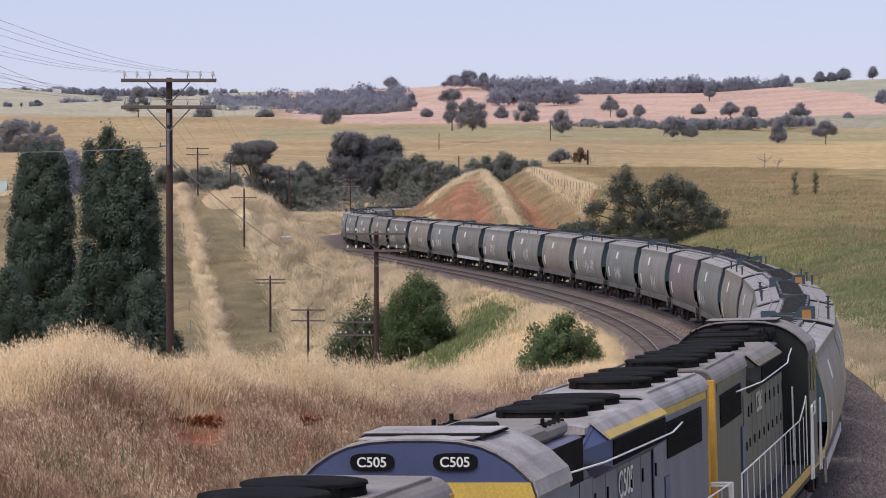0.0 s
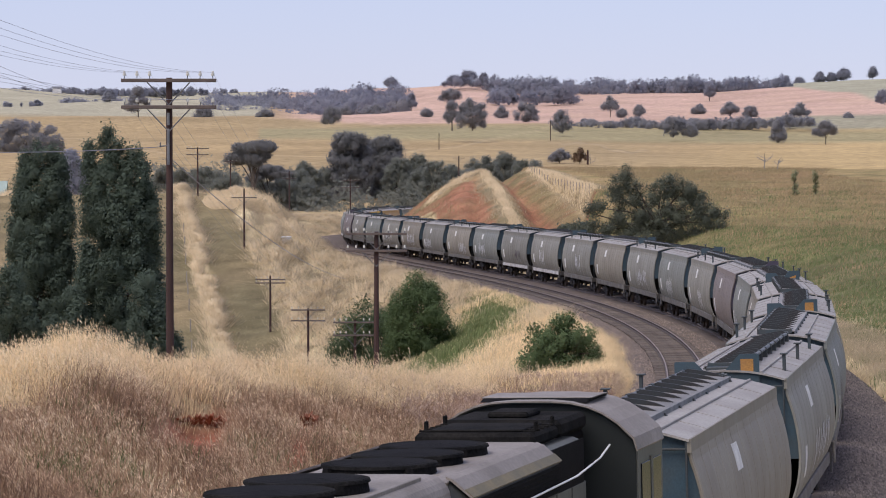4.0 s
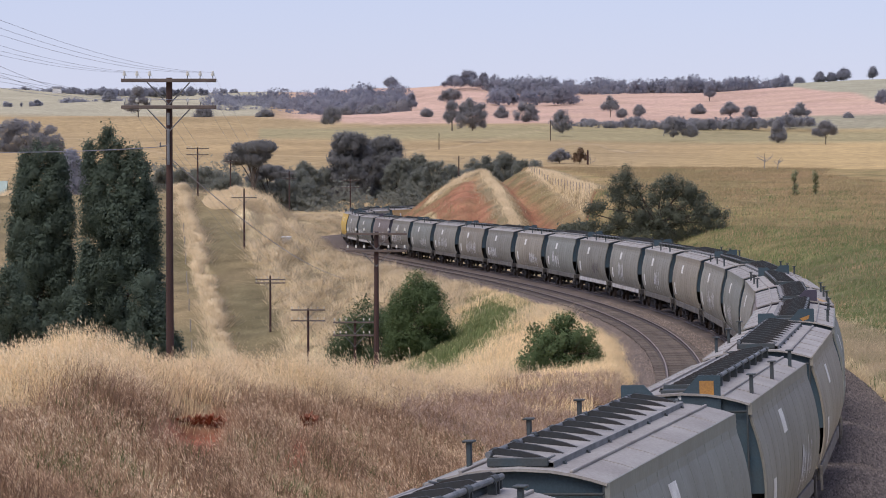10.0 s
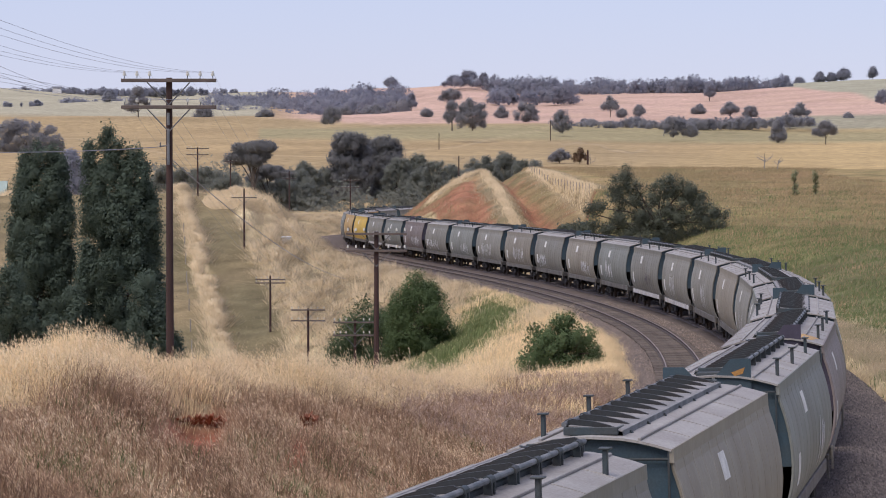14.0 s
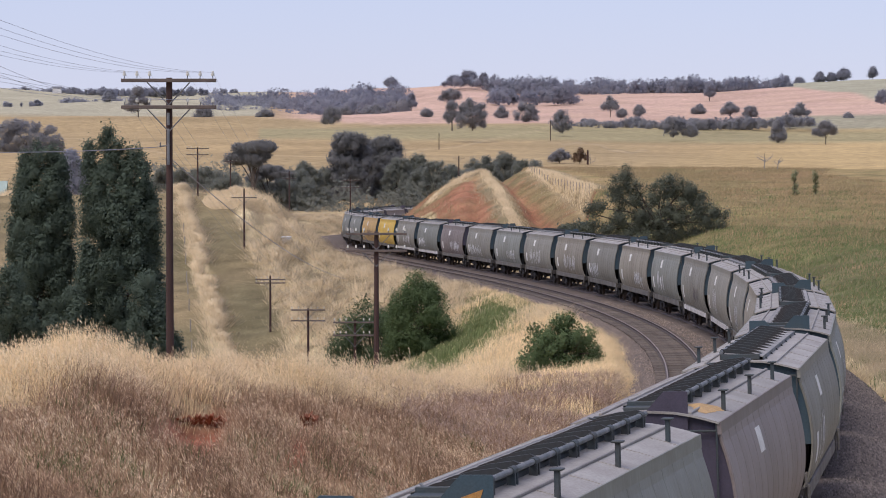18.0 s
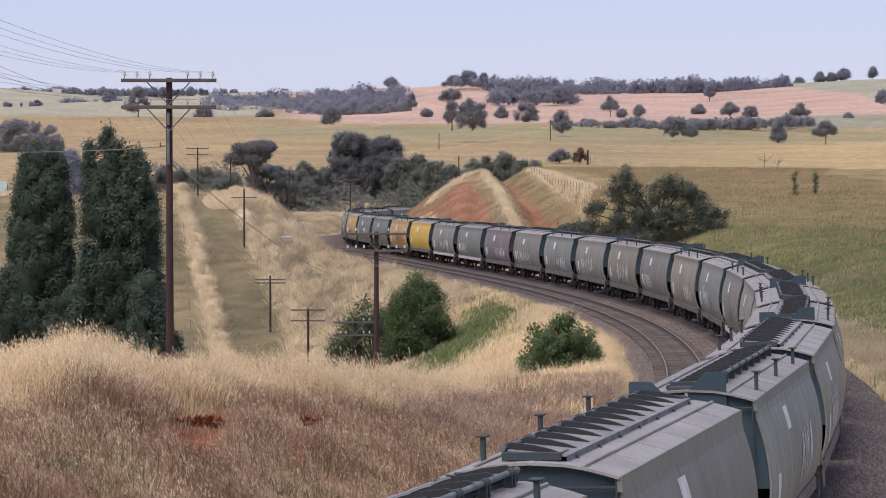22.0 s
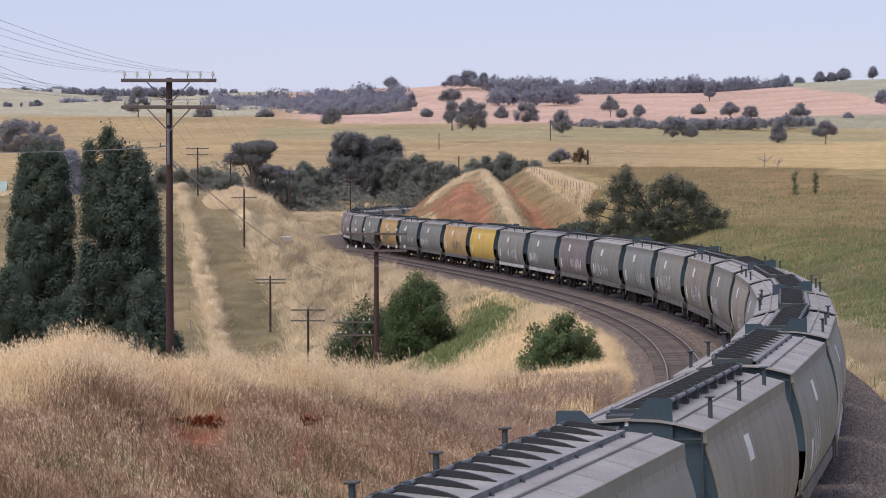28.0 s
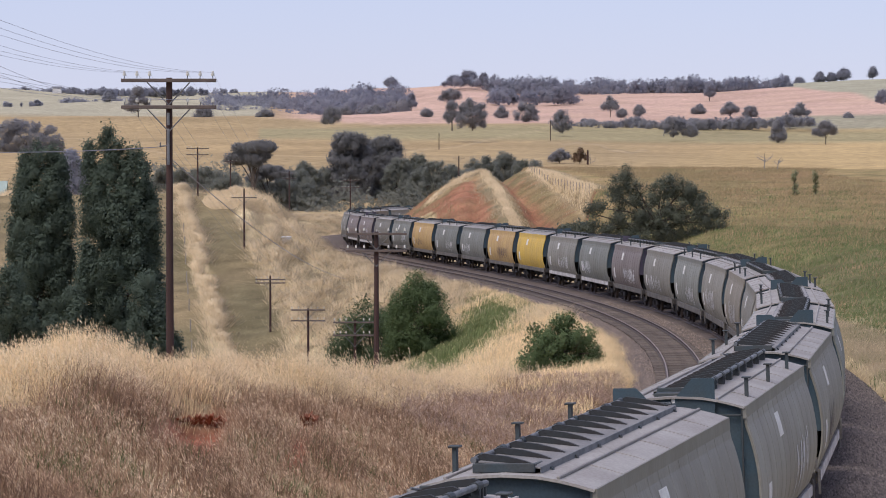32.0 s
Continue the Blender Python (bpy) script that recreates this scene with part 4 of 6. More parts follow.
    part("roof_unit", extrude([(X(15.0), 4.70), (X(15.15), 4.74), (X(16.3), 4.74), (X(16.5), 4.70)], "y", -0.75, 0.75), m_black, cab)
    part("unit_lid", boxed(X(15.2), X(16.2), -0.78, 0.78, 4.742, 4.757, 0.005), roof, cab)
    part("unit_lip", boxed(X(16.28), X(16.75), -0.70, 0.70, 4.712, 4.724, 0.004), roof, cab)
    part("bulkhead", extrude([(o * 0.985, z - 0.02) for o, z in arch], "x", X(14.875), X(14.895)), m_cabgreen, cab)
    face = part("cab_front", extrude([(o * 0.98, max(z - 0.03, 2.75)) for o, z in arch], "x", X(16.8), X(16.84)), front, cab)
    for sd in (-1, 1):
        nb = part("number_board", extrude([(sd * 0.50 + 0.265 * math.copysign(abs(math.cos(a)) ** 0.6, math.cos(a)), 4.46 + 0.105 * math.copysign(abs(math.sin(a)) ** 0.6, math.sin(a))) for a in np.linspace(0, 2 * math.pi, 16, endpoint=False)], "x", X(16.84), X(16.87)), m_black, face)
        lettering(number, 0.165, m_handrail, nb, Matrix.Translation((X(16.875), sd * 0.50, 4.455)) @ Matrix.Rotation(math.pi / 2, 4, "Z") @ Matrix.Rotation(math.pi / 2, 4, "X"))
        part("windscreen", boxed(X(16.84), X(16.86), sd * 0.70 - 0.55, sd * 0.70 + 0.55, 3.1, 3.85, 0.008), m_glass, face)
        for e in (15.1, 15.95):
            part("side_window", boxed(X(e), X(e + 0.65), sd * 1.475 - 0.012, sd * 1.475 + 0.012, 3.2, 3.85, 0.005), m_glass, cab)
        part("window_bar", boxed(X(15.78), X(15.92), sd * 1.48 - 0.015, sd * 1.48 + 0.015, 3.15, 3.9), m_side, cab)
        mt = Matrix.Rotation(math.pi if sd > 0 else 0, 4, "Z") @ Matrix.Rotation(math.pi / 2, 4, "X")
        lettering(number, 0.42, m_handrail, cab, Matrix.Translation((X(15.85), sd * 1.485, 2.75)) @ mt)
        lettering(number, 0.55, m_handrail, L, Matrix.Translation((X(8.4), sd * 0.998, 3.42)) @ mt)
    part("front_band", extrude([(o * 0.985, z) for o, z in ((1.47, 2.7), (1.47, 4.03), (1.41, 4.22), (-1.41, 4.22), (-1.47, 4.03), (-1.47, 2.7), (-1.3, 2.7), (-1.3, 3.86), (-1.2, 4.02), (1.2, 4.02), (1.3, 3.86), (1.3, 2.7))], "x", X(16.841), X(16.862)), stripe, face)
    part("nose", extrude([(X(16.8), 1.5), (X(16.8), 2.9), (X(17.7), 2.8), (X(18.1), 2.5), (X(18.2), 1.5)], "y", -1.2, 1.2), front, L)
    # handrails
    for sd in (-1, 1):
        part("hood_rail", sweep([(X(3.6), sd * 1.06, 3.93), (X(6.0), sd * 1.30, 3.96), (X(9.0), sd * 1.30, 3.98), (X(11.6), sd * 1.30, 4.0), (X(14.0), sd * 1.12, 4.02), (X(14.7), sd * 1.12, 4.14)], 0.014), m_handrail, L)
        pts = [(X(0.8), sd * 1.4, 1.6), (X(0.8), sd * 1.4, 2.7), (X(13.0), sd * 1.4, 2.7), (X(14.0), sd * 1.4, 2.9), (X(14.7), sd * 1.4, 3.1), (X(14.7), sd * 1.4, 1.6)]
        wr = part("walkway_rail", sweep(pts, 0.014), m_handrail, L)
        for i in range(12):
            e = 1.8 + i * 1.1
            part("stanchion", tubed((X(e), sd * 1.4, 1.6), (X(e), sd * 1.4, 2.71), 0.009, n=6), m_handrail, wr)
        for e in (14.62, 14.8, 17.0):
            part("grab_rail", sweep([(X(e), sd * 1.49, 1.3), (X(e), sd * 1.52, 2.85), (X(e + 0.08), sd * 1.52, 2.9), (X(e + 0.12), sd * 1.52, 1.3)], 0.02), m_handrail, L)
        part("end_rail", sweep([(X(0.2), sd * 1.3, 1.6), (X(0.2), sd * 1.3, 2.6), (X(0.2), sd * 0.5, 2.6), (X(0.2), sd * 0.5, 1.6)], 0.022), m_handrail, L)
        part("bulkhead_rail", tubed((X(14.84), sd * 1.1, 1.7), (X(14.84), sd * 1.1, 3.3), 0.02, n=6), m_handrail, L)
    part("fuel_tank", boxed(X(7.6), X(12.2), -1.3, 1.3, 0.45, 1.25, 0.15), m_under, L)
    for e in (0.15, 18.9):
        d = -1 if e < 5 else 1
        part("coupler", boxed(min(X(e), X(e) + d * 0.75), max(X(e), X(e) + d * 0.75), -0.14, 0.14, 0.75, 1.0, 0.03), m_under, L)
    for e in (3.8, 15.0):
        b = part("bogie", boxed(-1.9, 1.9, -0.9, 0.9, 0.62, 0.9, 0.05), m_under, L)
        b.location = (X(e), 0, 0)
        for sd in (-1, 1):
            part("side_frame", extrude([(-2.3, 0.45), (-2.2, 0.85), (2.2, 0.85), (2.3, 0.45), (1.2, 0.38), (-1.2, 0.38)], "y", sd * 1.05 - 0.08, sd * 1.05 + 0.08), m_under, b)
        for ax in (-1.7, 0.0, 1.7):
            bm = tubed((0, -0.95, 0), (0, 0.95, 0), 0.09, n=8)
            for sd in (-1, 1):
                tube(bm, (0, sd * 0.685, 0), (0, sd * 0.82, 0), 0.51, n=22)
            w = part("wheelset", bm, m_wheel, b)
            w.location = (ax, 0, 0.51)
    return L


def build_locos():
    m_dull = material("brown_grey_loco_roof", (0.27, 0.235, 0.205), 0.65, 0, 0.9, 0.3, 0.1, 20, second=(0.16, 0.135, 0.11))
    m_dark = material("sooty_olive_paint", (0.035, 0.036, 0.033), 0.7, 0, 2, 0.4)
    a = locomotive("C505", (0.155, 0.155, 0.21), (0.10, 0.10, 0.14), m_loco_roof, m_navy, m_yellow, "purple-grey and yellow hood diesel locomotive with navy cab front", m_dull)
    b = locomotive("C506", (0.10, 0.102, 0.085), (0.066, 0.064, 0.052), m_dull, m_dark, m_dull_stripe, "weathered olive-grey hood diesel locomotive coupled cab to the rear", m_fan)
    c = locomotive("C", (0.15, 0.13, 0.10), (0.10, 0.085, 0.065), m_dull, m_navy, m_yellow, "dark brown-grey hood diesel locomotive leading the train", m_fan, (2.6, 3.9, 6.9, 8.15, 9.4))
    for ob in [o for o in c.children_recursive if o.name.startswith("number") and "board" not in o.name]:
        bpy.data.objects.remove(ob)
    LOCOS.extend([(a, 26.6, False), (b, 45.7, True), (c, 7.85, False)])


build_locos()
# ---- trees and shrubs ----
m_bark = material("grey_brown_bark", (0.12, 0.095, 0.075), 0.95, 0, 3, 0.4, 0.6, 30)
m_deadwood = material("bleached_dead_wood", (0.30, 0.265, 0.235), 0.9, 0, 3, 0.3, 0.4, 30)


def foliage(name, c, c2, island=0.22, tr=0.35):
    return material(name, c, 0.75, 0, 0.6, 0.2, 0, 8, second=c2, island=island, spec=0.25, translucent=tr)


# Poplar leaf colour carries a bluish lift for the haze across the gully.
m_poplar = foliage("poplar_leaves", (0.132, 0.170, 0.124), (0.10, 0.13, 0.098), 0.05, 0.5)
m_bush = foliage("fresh_green_leaves", (0.15, 0.205, 0.09), (0.10, 0.14, 0.06), 0.10, 0.42)
m_bush2 = foliage("mid_green_leaves", (0.12, 0.16, 0.08), (0.08, 0.112, 0.056), 0.12, 0.42)
m_oak = foliage("dull_green_leaves", (0.175, 0.188, 0.135), (0.135, 0.146, 0.108), 0.08, 0.5)
# Distance haze is mixed into these four leaf colours, pine to far gum.
m_pine = foliage("hazed_pine_needles", (0.27, 0.265, 0.258), (0.23, 0.226, 0.222), 0.04, 0.6)
m_wood = foliage("hazed_olive_wood_leaves", (0.29, 0.298, 0.25), (0.25, 0.257, 0.218), 0.04, 0.6)
m_gum = foliage("hazed_grey_green_gum_leaves", (0.36, 0.352, 0.358), (0.31, 0.304, 0.312), 0.04, 0.6)
m_far = foliage("hazed_blue_grey_gum_leaves", (0.37, 0.372, 0.415), (0.325, 0.328, 0.37), 0.04, 0.6)
m_sapling = foliage("light_green_sapling_leaves", (0.25, 0.255, 0.14), (0.20, 0.21, 0.11), 0.1)
m_tan = foliage("dry_brown_leaves", (0.24, 0.16, 0.10), (0.17, 0.11, 0.07))


def leaf_cloud(centres, per, spread, size, rng, lobes=0, tight=0.86, flutter=0.35):
    """Small leaves, each a bent pair of triangles, gathered in lobes about some of the clump centres. Returns vertices, faces and soft normals."""
    centres = np.asarray(centres, float)
    n = len(centres) * per
    c = np.repeat(centres, per, 0) + rng.normal(0, 1, (n, 3)) * spread
    mid = np.median(centres, 0)
    reach = np.abs(c - mid).max(0) + 1e-6
    lobes = min(lobes or max(8, len(centres) // 14), len(centres))
    pick = centres[rng.choice(len(centres), lobes, replace=False)]
    stretch = np.array((1.0, 1.0, 0.75))
    near = np.zeros(len(centres), int)
    best = np.full(len(centres), 1e18)
    for i, p in enumerate(pick):
        d2 = (((centres - p) * stretch) ** 2).sum(1)
        near[d2 < best] = i
        best = np.minimum(best, d2)
    heart = pick[np.repeat(near, per)]
    c = heart + (c - heart) * tight
    away = c - heart
    away /= np.median(np.linalg.norm(away, axis=1)) + 1e-6
    out = (c - mid) / reach
    soft = away + out * np.array((0.8, 0.8, 0.6)) + np.array((0, 0, 0.25)) + rng.normal(0, 0.15, (n, 3))
    face = soft / (np.linalg.norm(soft, axis=1)[:, None] + 1e-9) + rng.normal(0, flutter, (n, 3))
    a = np.cross(face, rng.normal(0, 1, (n, 3)))
    a /= np.linalg.norm(a, axis=1)[:, None] + 1e-9
    b = np.cross(face, a)
    b /= np.linalg.norm(b, axis=1)[:, None] + 1e-9
    sz = (size * rng.uniform(0.6, 1.4, n))[:, None]
    nrm = np.cross(a, b) * sz * 0.25
    v = np.stack([c - a * sz, c - b * sz * 0.55 + nrm, c + a * sz, c + b * sz * 0.55 + nrm], 1).reshape(-1, 3)
    k = 4 * np.arange(n)[:, None]
    return v, (k + np.array([[0, 1, 2, 3]])), np.repeat(soft, 4, 0)


def blob_centres(blobs, n, rng, inner=0.55):
    """Clump centres spread through the outer part of several ellipsoids (x, y, z, rx, ry, rz)."""
    blobs = np.asarray(blobs, float)
    w = (blobs[:, 3] * blobs[:, 5])
    i = rng.choice(len(blobs), n, p=w / w.sum())
    d = rng.normal(0, 1, (n, 3))
    d /= np.linalg.norm(d, axis=1)[:, None]
    r = inner + (1.02 - inner) * rng.random((n, 1)) ** 0.6
    return blobs[i, :3] + d * r * blobs[i, 3:]


def trunk_mesh(height, r, limbs, rng, lean=0.0):
    bm = bmesh.new()
    p, top = Vector((0, 0, -0.3)), height
    pts = [Vector((lean * t + rng.normal(0, 0.02) * height * t, rng.normal(0, 0.02) * height * t, -0.3 + (height + 0.3) * t)) for t in (0, 0.35, 0.7, 1.0)]
    for j in range(3):
        tube(bm, pts[j], pts[j + 1], r * (1 - 0.28 * j), r * (1 - 0.28 * (j + 1)), n=7)
    for x, y, z, h0 in limbs:
        a = pts[0].lerp(pts[3], h0)
        mid = a.lerp(Vector((x, y, z)), 0.5) + Vector((0, 0, 0.06 * height))
        tube(bm, a, mid, r * 0.45, r * 0.3, n=5)
        tube(bm, mid, (x, y, z), r * 0.3, r * 0.08, n=5)
    return bm


def tree(name, label, x, y, blobs, leaf_mat, clumps, per, size, spread=0.3, trunk=(3.0, 0.2), z=None, seed=0, inner=0.55, group="", category="tree", flutter=0.35):
    rng = np.random.default_rng(seed)
    t = empty(name, label, category, group)
    t.location = (x, y, ground_at(x, y) if z is None else z)
    limbs = [(b[0], b[1], b[2], 0.35 + 0.5 * rng.random()) for b in blobs]
    part("trunk", trunk_mesh(trunk[0], trunk[1], limbs, rng), m_bark, t)
    c = blob_centres(blobs, clumps, rng, inner)
    part_of("crown", soup(*leaf_cloud(c, per, spread, size, rng, flutter=flutter)), leaf_mat, t)
    return t


def poplar(x, y, z, height, columns, seed, base_r):
    """Lombardy poplar: several upright leaders wrapped in close foliage."""
    rng = np.random.default_rng(seed)
    t = empty("poplar_tree", "tall dark green columnar poplar in the gully", "tree", "poplars in the gully")
    t.location = (x, y, z)
    part("trunk", trunk_mesh(height * 0.7, 0.32, [(c[0] * 0.8, c[1], c[2] * 0.6, 0.1) for c in columns], rng), m_bark, t)
    cs = []
    for cx, cy, top, r in columns:
        n = int(150 * top / 10 * r)
        h = rng.random(n) ** 0.85
        prof = r * np.interp(h, (0, 0.1, 0.35, 0.75, 0.93, 1), (0.9, 1.0, 1.05, 0.88, 0.6, 0.22)) * (1 + 0.15 * np.sin(11 * h + seed + cx * 3))
        a = rng.random(n) * 2 * math.pi
        q = prof * (0.15 + 0.88 * rng.random(n) ** 0.55) * (1 + 0.14 * np.sin(3 * a + 13 * h + cy))
        cs.append(np.stack([cx + q * np.cos(a), cy + q * np.sin(a), 0.4 + h * (top - 0.4)], 1))
    part_of("crown", soup(*leaf_cloud(np.concatenate(cs), 100, np.array((0.22, 0.22, 0.32)), 0.077, rng, int(6 * height), 0.8, 0.35)), m_poplar, t)
    return t


def ragged(half, height, n, seed):
    """Overlapping small crowns that fill a bushy outline down to the ground."""
    rng = random.Random(seed)
    out = [(0, 0, height * 0.45, half * 0.6, half * 0.6, height * 0.38)]
    for i in range(n):
        x = rng.uniform(-1, 1)
        cap = height * (1 - 0.55 * abs(x) ** 1.7)
        r = half * rng.uniform(0.16, 0.34)
        if i % 3 == 0:
            out.append((x * half * 0.8, rng.uniform(-.5, .5) * half, rng.uniform(0.0, 0.2) * height, r * 1.2, r * 1.2, r * 0.9))
        out.append((x * half * 0.85, rng.uniform(-.5, .5) * half, rng.uniform(0.08, 0.88) * cap, r, r, r * rng.uniform(0.7, 1.1)))
    return out


PZ = ground_at(abeam(200, 190), 190)
poplar(abeam(70, 190), 190, PZ, 17, [(0.35, 0, 16.5, 1.45), (-0.75, 0.3, 15.6, 1.25), (1.15, -0.2, 15.7, 1.0), (-1.3, 0.2, 11.5, 1.0), (1.4, 0.2, 10.5, 0.8), (0, -0.3, 13.5, 1.8), (1.35, 0, 14.8, 0.95), (-1.0, 0, 14.6, 1.0)], 3, 1.9)
poplar(abeam(212, 186), 186, PZ, 18, [(-0.35, 0, 17.4, 1.25), (-1.8, 0.2, 16.3, 0.85), (-1.0, 0.1, 15.4, 1.0), (0.9, -0.2, 16.2, 1.2), (1.6, 0.3, 14.2, 1.0), (-1.4, 0, 13.2, 1.0), (2.1, 0, 10.8, 0.9), (-1.9, 0, 10.0, 0.9), (0.2, 0, 13.6, 1.9)], 7, 2.1)
for u, d, h, r, sd in ((15, 181, 9.0, 1.4, 11), (132, 184, 7.6, 1.3, 13), (255, 182, 8.6, 1.3, 17), (286, 184, 6.0, 0.8, 19)):
    t = poplar(abeam(u, d), d, PZ, h, [(0, 0, h, r), (0.7, 0.3, h * 0.8, r * 0.8)], sd, r)
    tagged(t, "young dark green poplar sucker beside the tall poplars")

# shrubs by the line
BX, BY = abeam(742, 197), 197
tree("gully_tree", "bushy mid-green tree at the edge of the gully", BX, BY, ragged(2.3, 5.9, 46, 6),
     m_bush, 1000, 46, 0.068, 0.24, (2.2, 0.14), seed=21)
tree("gully_tree", "low spreading mid-green tree behind a telegraph pole", abeam(660, 202), 202, ragged(3.2, 5.0, 56, 8),
     m_bush2, 1050, 46, 0.068, 0.24, (1.4, 0.12), seed=22)
tree("shrub", "bright green leafy shrub standing in dry grass", abeam(992, 134), 134, ragged(1.85, 2.8, 50, 5) + [(q, -0.3, 0.4, 0.6, 0.6, 0.6) for q in (-1.5, -0.8, 0, 0.8, 1.5)],
     m_bush, 1000, 30, 0.055, 0.15, (1.2, 0.06), seed=23, category="shrub")
# spreading tree behind the train
tree("roadside_tree", "large dull green tree with open uneven crown", abeam(1165, 268), 268,
     [(0.9 * b[0], 0.9 * b[1], 0.8 * b[2], 0.9 * b[3], 0.9 * b[4], 0.78 * b[5]) for b in [(-3.0, 0, 8.3, 0.7, 0.7, 0.8), (-3.6, 0, 7.3, 1.0, 0.9, 0.7), (-2.3, 0, 6.7, 1.1, 1.0, 0.8), (-4.3, 0, 6.1, 1.0, 1.0, 0.6), (-3.2, 0, 5.2, 1.5, 1.3, 0.9), (-1.2, 0, 5.2, 1.2, 1.1, 0.8), (-5.9, 0, 4.4, 1.0, 0.9, 0.6), (-6.6, 0, 3.8, 0.6, 0.6, 0.4), (1.3, 0, 7.3, 1.1, 1.0, 0.7), (0.3, 0, 6.3, 1.3, 1.2, 0.8), (2.5, 0, 6.5, 1.2, 1.1, 0.8), (3.6, 0, 5.5, 1.2, 1.1, 0.8), (1.6, 0, 4.9, 1.8, 1.5, 1.0), (4.6, 0, 4.3, 1.2, 1.1, 0.7), (6.0, 0, 3.7, 1.0, 0.9, 0.5), (5.4, 0, 2.7, 1.3, 1.2, 0.8), (3.2, 0, 3.2, 2.0, 1.7, 1.1), (0.2, 0, 3.2, 2.2, 1.8, 1.2), (-2.8, 0, 3.2, 2.0, 1.7, 1.1), (-5.6, 0, 2.2, 1.4, 1.2, 0.8), (-7.2, 0, 2.2, 0.9, 0.8, 0.6), (2.0, 0, 1.3, 2.4, 2.0, 1.0), (-1.8, 0, 1.3, 2.4, 2.0, 1.0)]],
     m_oak, 1250, 40, 0.075, 0.24, (3.2, 0.26), seed=24)
for u, d, yb, r, sd in ((975, 304, 404, 1.0, 31), (1025, 300, 402, 1.2, 32), (1000, 308, 402, 0.8, 33)):
    tree("scrub", "dark scrub at the foot of the red earth spur", abeam(u, d), d, [(0, 0, 0.5 * r, r, r, 0.6 * r), (0.6 * r, 0, 0.5 * r, 0.6 * r, 0.6 * r, 0.5 * r)], m_oak, 60, 20, 0.15, 0.25, (0.4, 0.06), seed=sd, category="shrub")


def dressed(name, label, u, d, y_base, y_top, width, mat, seed, clumps=110, per=14, shape="round", group="", category="tree"):
    """A tree given by bearing and depth, the line of sight to its foot and top, and its breadth."""
    k = d / 5449
    h, w = (y_base - y_top) * k, width * k / 2
    rng = random.Random(seed)
    if shape == "round":
        blobs = [(rng.uniform(-.15, .15) * w, 0, h * 0.42, w * 0.74, w * 0.6, h * 0.36)] + [((q + rng.uniform(-.12, .12)) * w, rng.uniform(-.4, .4) * w, h * (p + rng.uniform(-.06, .06)), w * rng.uniform(.2, .34), w * .35, h * rng.uniform(.09, .15)) for q, p in ((-.72, .22), (.72, .24), (-.74, .46), (.7, .5), (-.5, .68), (.52, .7), (-.1, .86), (.28, .82), (-.3, .8), (0, .2))]
    elif shape == "flat":
        blobs = [(rng.uniform(-.7, .7) * w, rng.uniform(-.4, .4) * w, h * rng.uniform(0.72, 0.95), w * rng.uniform(.3, .5), w * .4, h * rng.uniform(.045, .07)) for _ in range(11)]
    elif shape == "pine":
        blobs = [(rng.uniform(-.5, .5) * w, rng.uniform(-.4, .4) * w, h * (0.08 + 0.86 * i / 15), w * rng.uniform(.5, .8), w * .6, h * 0.07) for i in range(16)]
    else:
        blobs = [((q + rng.uniform(-.1, .1)) * w, rng.uniform(-.4, .4) * w, h * (p + rng.uniform(-.07, .07)), w * rng.uniform(.24, .38), w * .3, h * rng.uniform(.075, .13)) for q, p in ((-.62, .48), (.6, .54), (-.34, .7), (.34, .76), (0.0, .88), (0.05, .6), (-.15, .42))]
    per, size = int(per * 2.0), max(1.2 * k, 0.013 * h)
    clumps = int(max(clumps * 1.6, width * (y_base - y_top) * 0.12))
    return tree(name, label, abeam(u, d), d, blobs, mat, clumps, per, size, size * 2.2, (h * 0.6, h * 0.025), z=7.939 - (y_base - 246) * k, seed=seed, group=group, category=category, flutter=0.12)


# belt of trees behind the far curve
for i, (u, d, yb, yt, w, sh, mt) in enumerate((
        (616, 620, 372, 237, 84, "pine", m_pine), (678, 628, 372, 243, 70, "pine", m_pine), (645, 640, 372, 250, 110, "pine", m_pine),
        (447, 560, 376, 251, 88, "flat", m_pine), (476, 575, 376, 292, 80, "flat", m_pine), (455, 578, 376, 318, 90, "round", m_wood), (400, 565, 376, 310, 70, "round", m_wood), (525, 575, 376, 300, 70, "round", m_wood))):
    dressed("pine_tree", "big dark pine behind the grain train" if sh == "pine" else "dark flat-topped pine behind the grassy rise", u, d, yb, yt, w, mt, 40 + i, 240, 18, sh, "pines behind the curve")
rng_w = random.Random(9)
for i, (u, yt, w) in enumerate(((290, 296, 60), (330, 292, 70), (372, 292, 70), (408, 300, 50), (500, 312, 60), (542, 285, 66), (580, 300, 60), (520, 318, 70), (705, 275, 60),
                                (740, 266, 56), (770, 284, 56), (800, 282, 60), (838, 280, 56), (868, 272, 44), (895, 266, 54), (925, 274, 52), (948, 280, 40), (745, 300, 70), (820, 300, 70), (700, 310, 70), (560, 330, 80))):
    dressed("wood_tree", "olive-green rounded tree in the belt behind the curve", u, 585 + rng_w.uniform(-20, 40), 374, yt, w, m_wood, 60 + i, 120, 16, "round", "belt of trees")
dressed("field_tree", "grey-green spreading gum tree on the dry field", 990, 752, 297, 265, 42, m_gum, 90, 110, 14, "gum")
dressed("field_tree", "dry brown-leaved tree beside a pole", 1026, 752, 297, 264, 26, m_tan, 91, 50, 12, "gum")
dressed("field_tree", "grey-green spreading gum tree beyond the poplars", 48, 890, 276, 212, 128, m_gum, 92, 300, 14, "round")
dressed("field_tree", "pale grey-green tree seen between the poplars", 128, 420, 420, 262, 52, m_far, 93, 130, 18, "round")
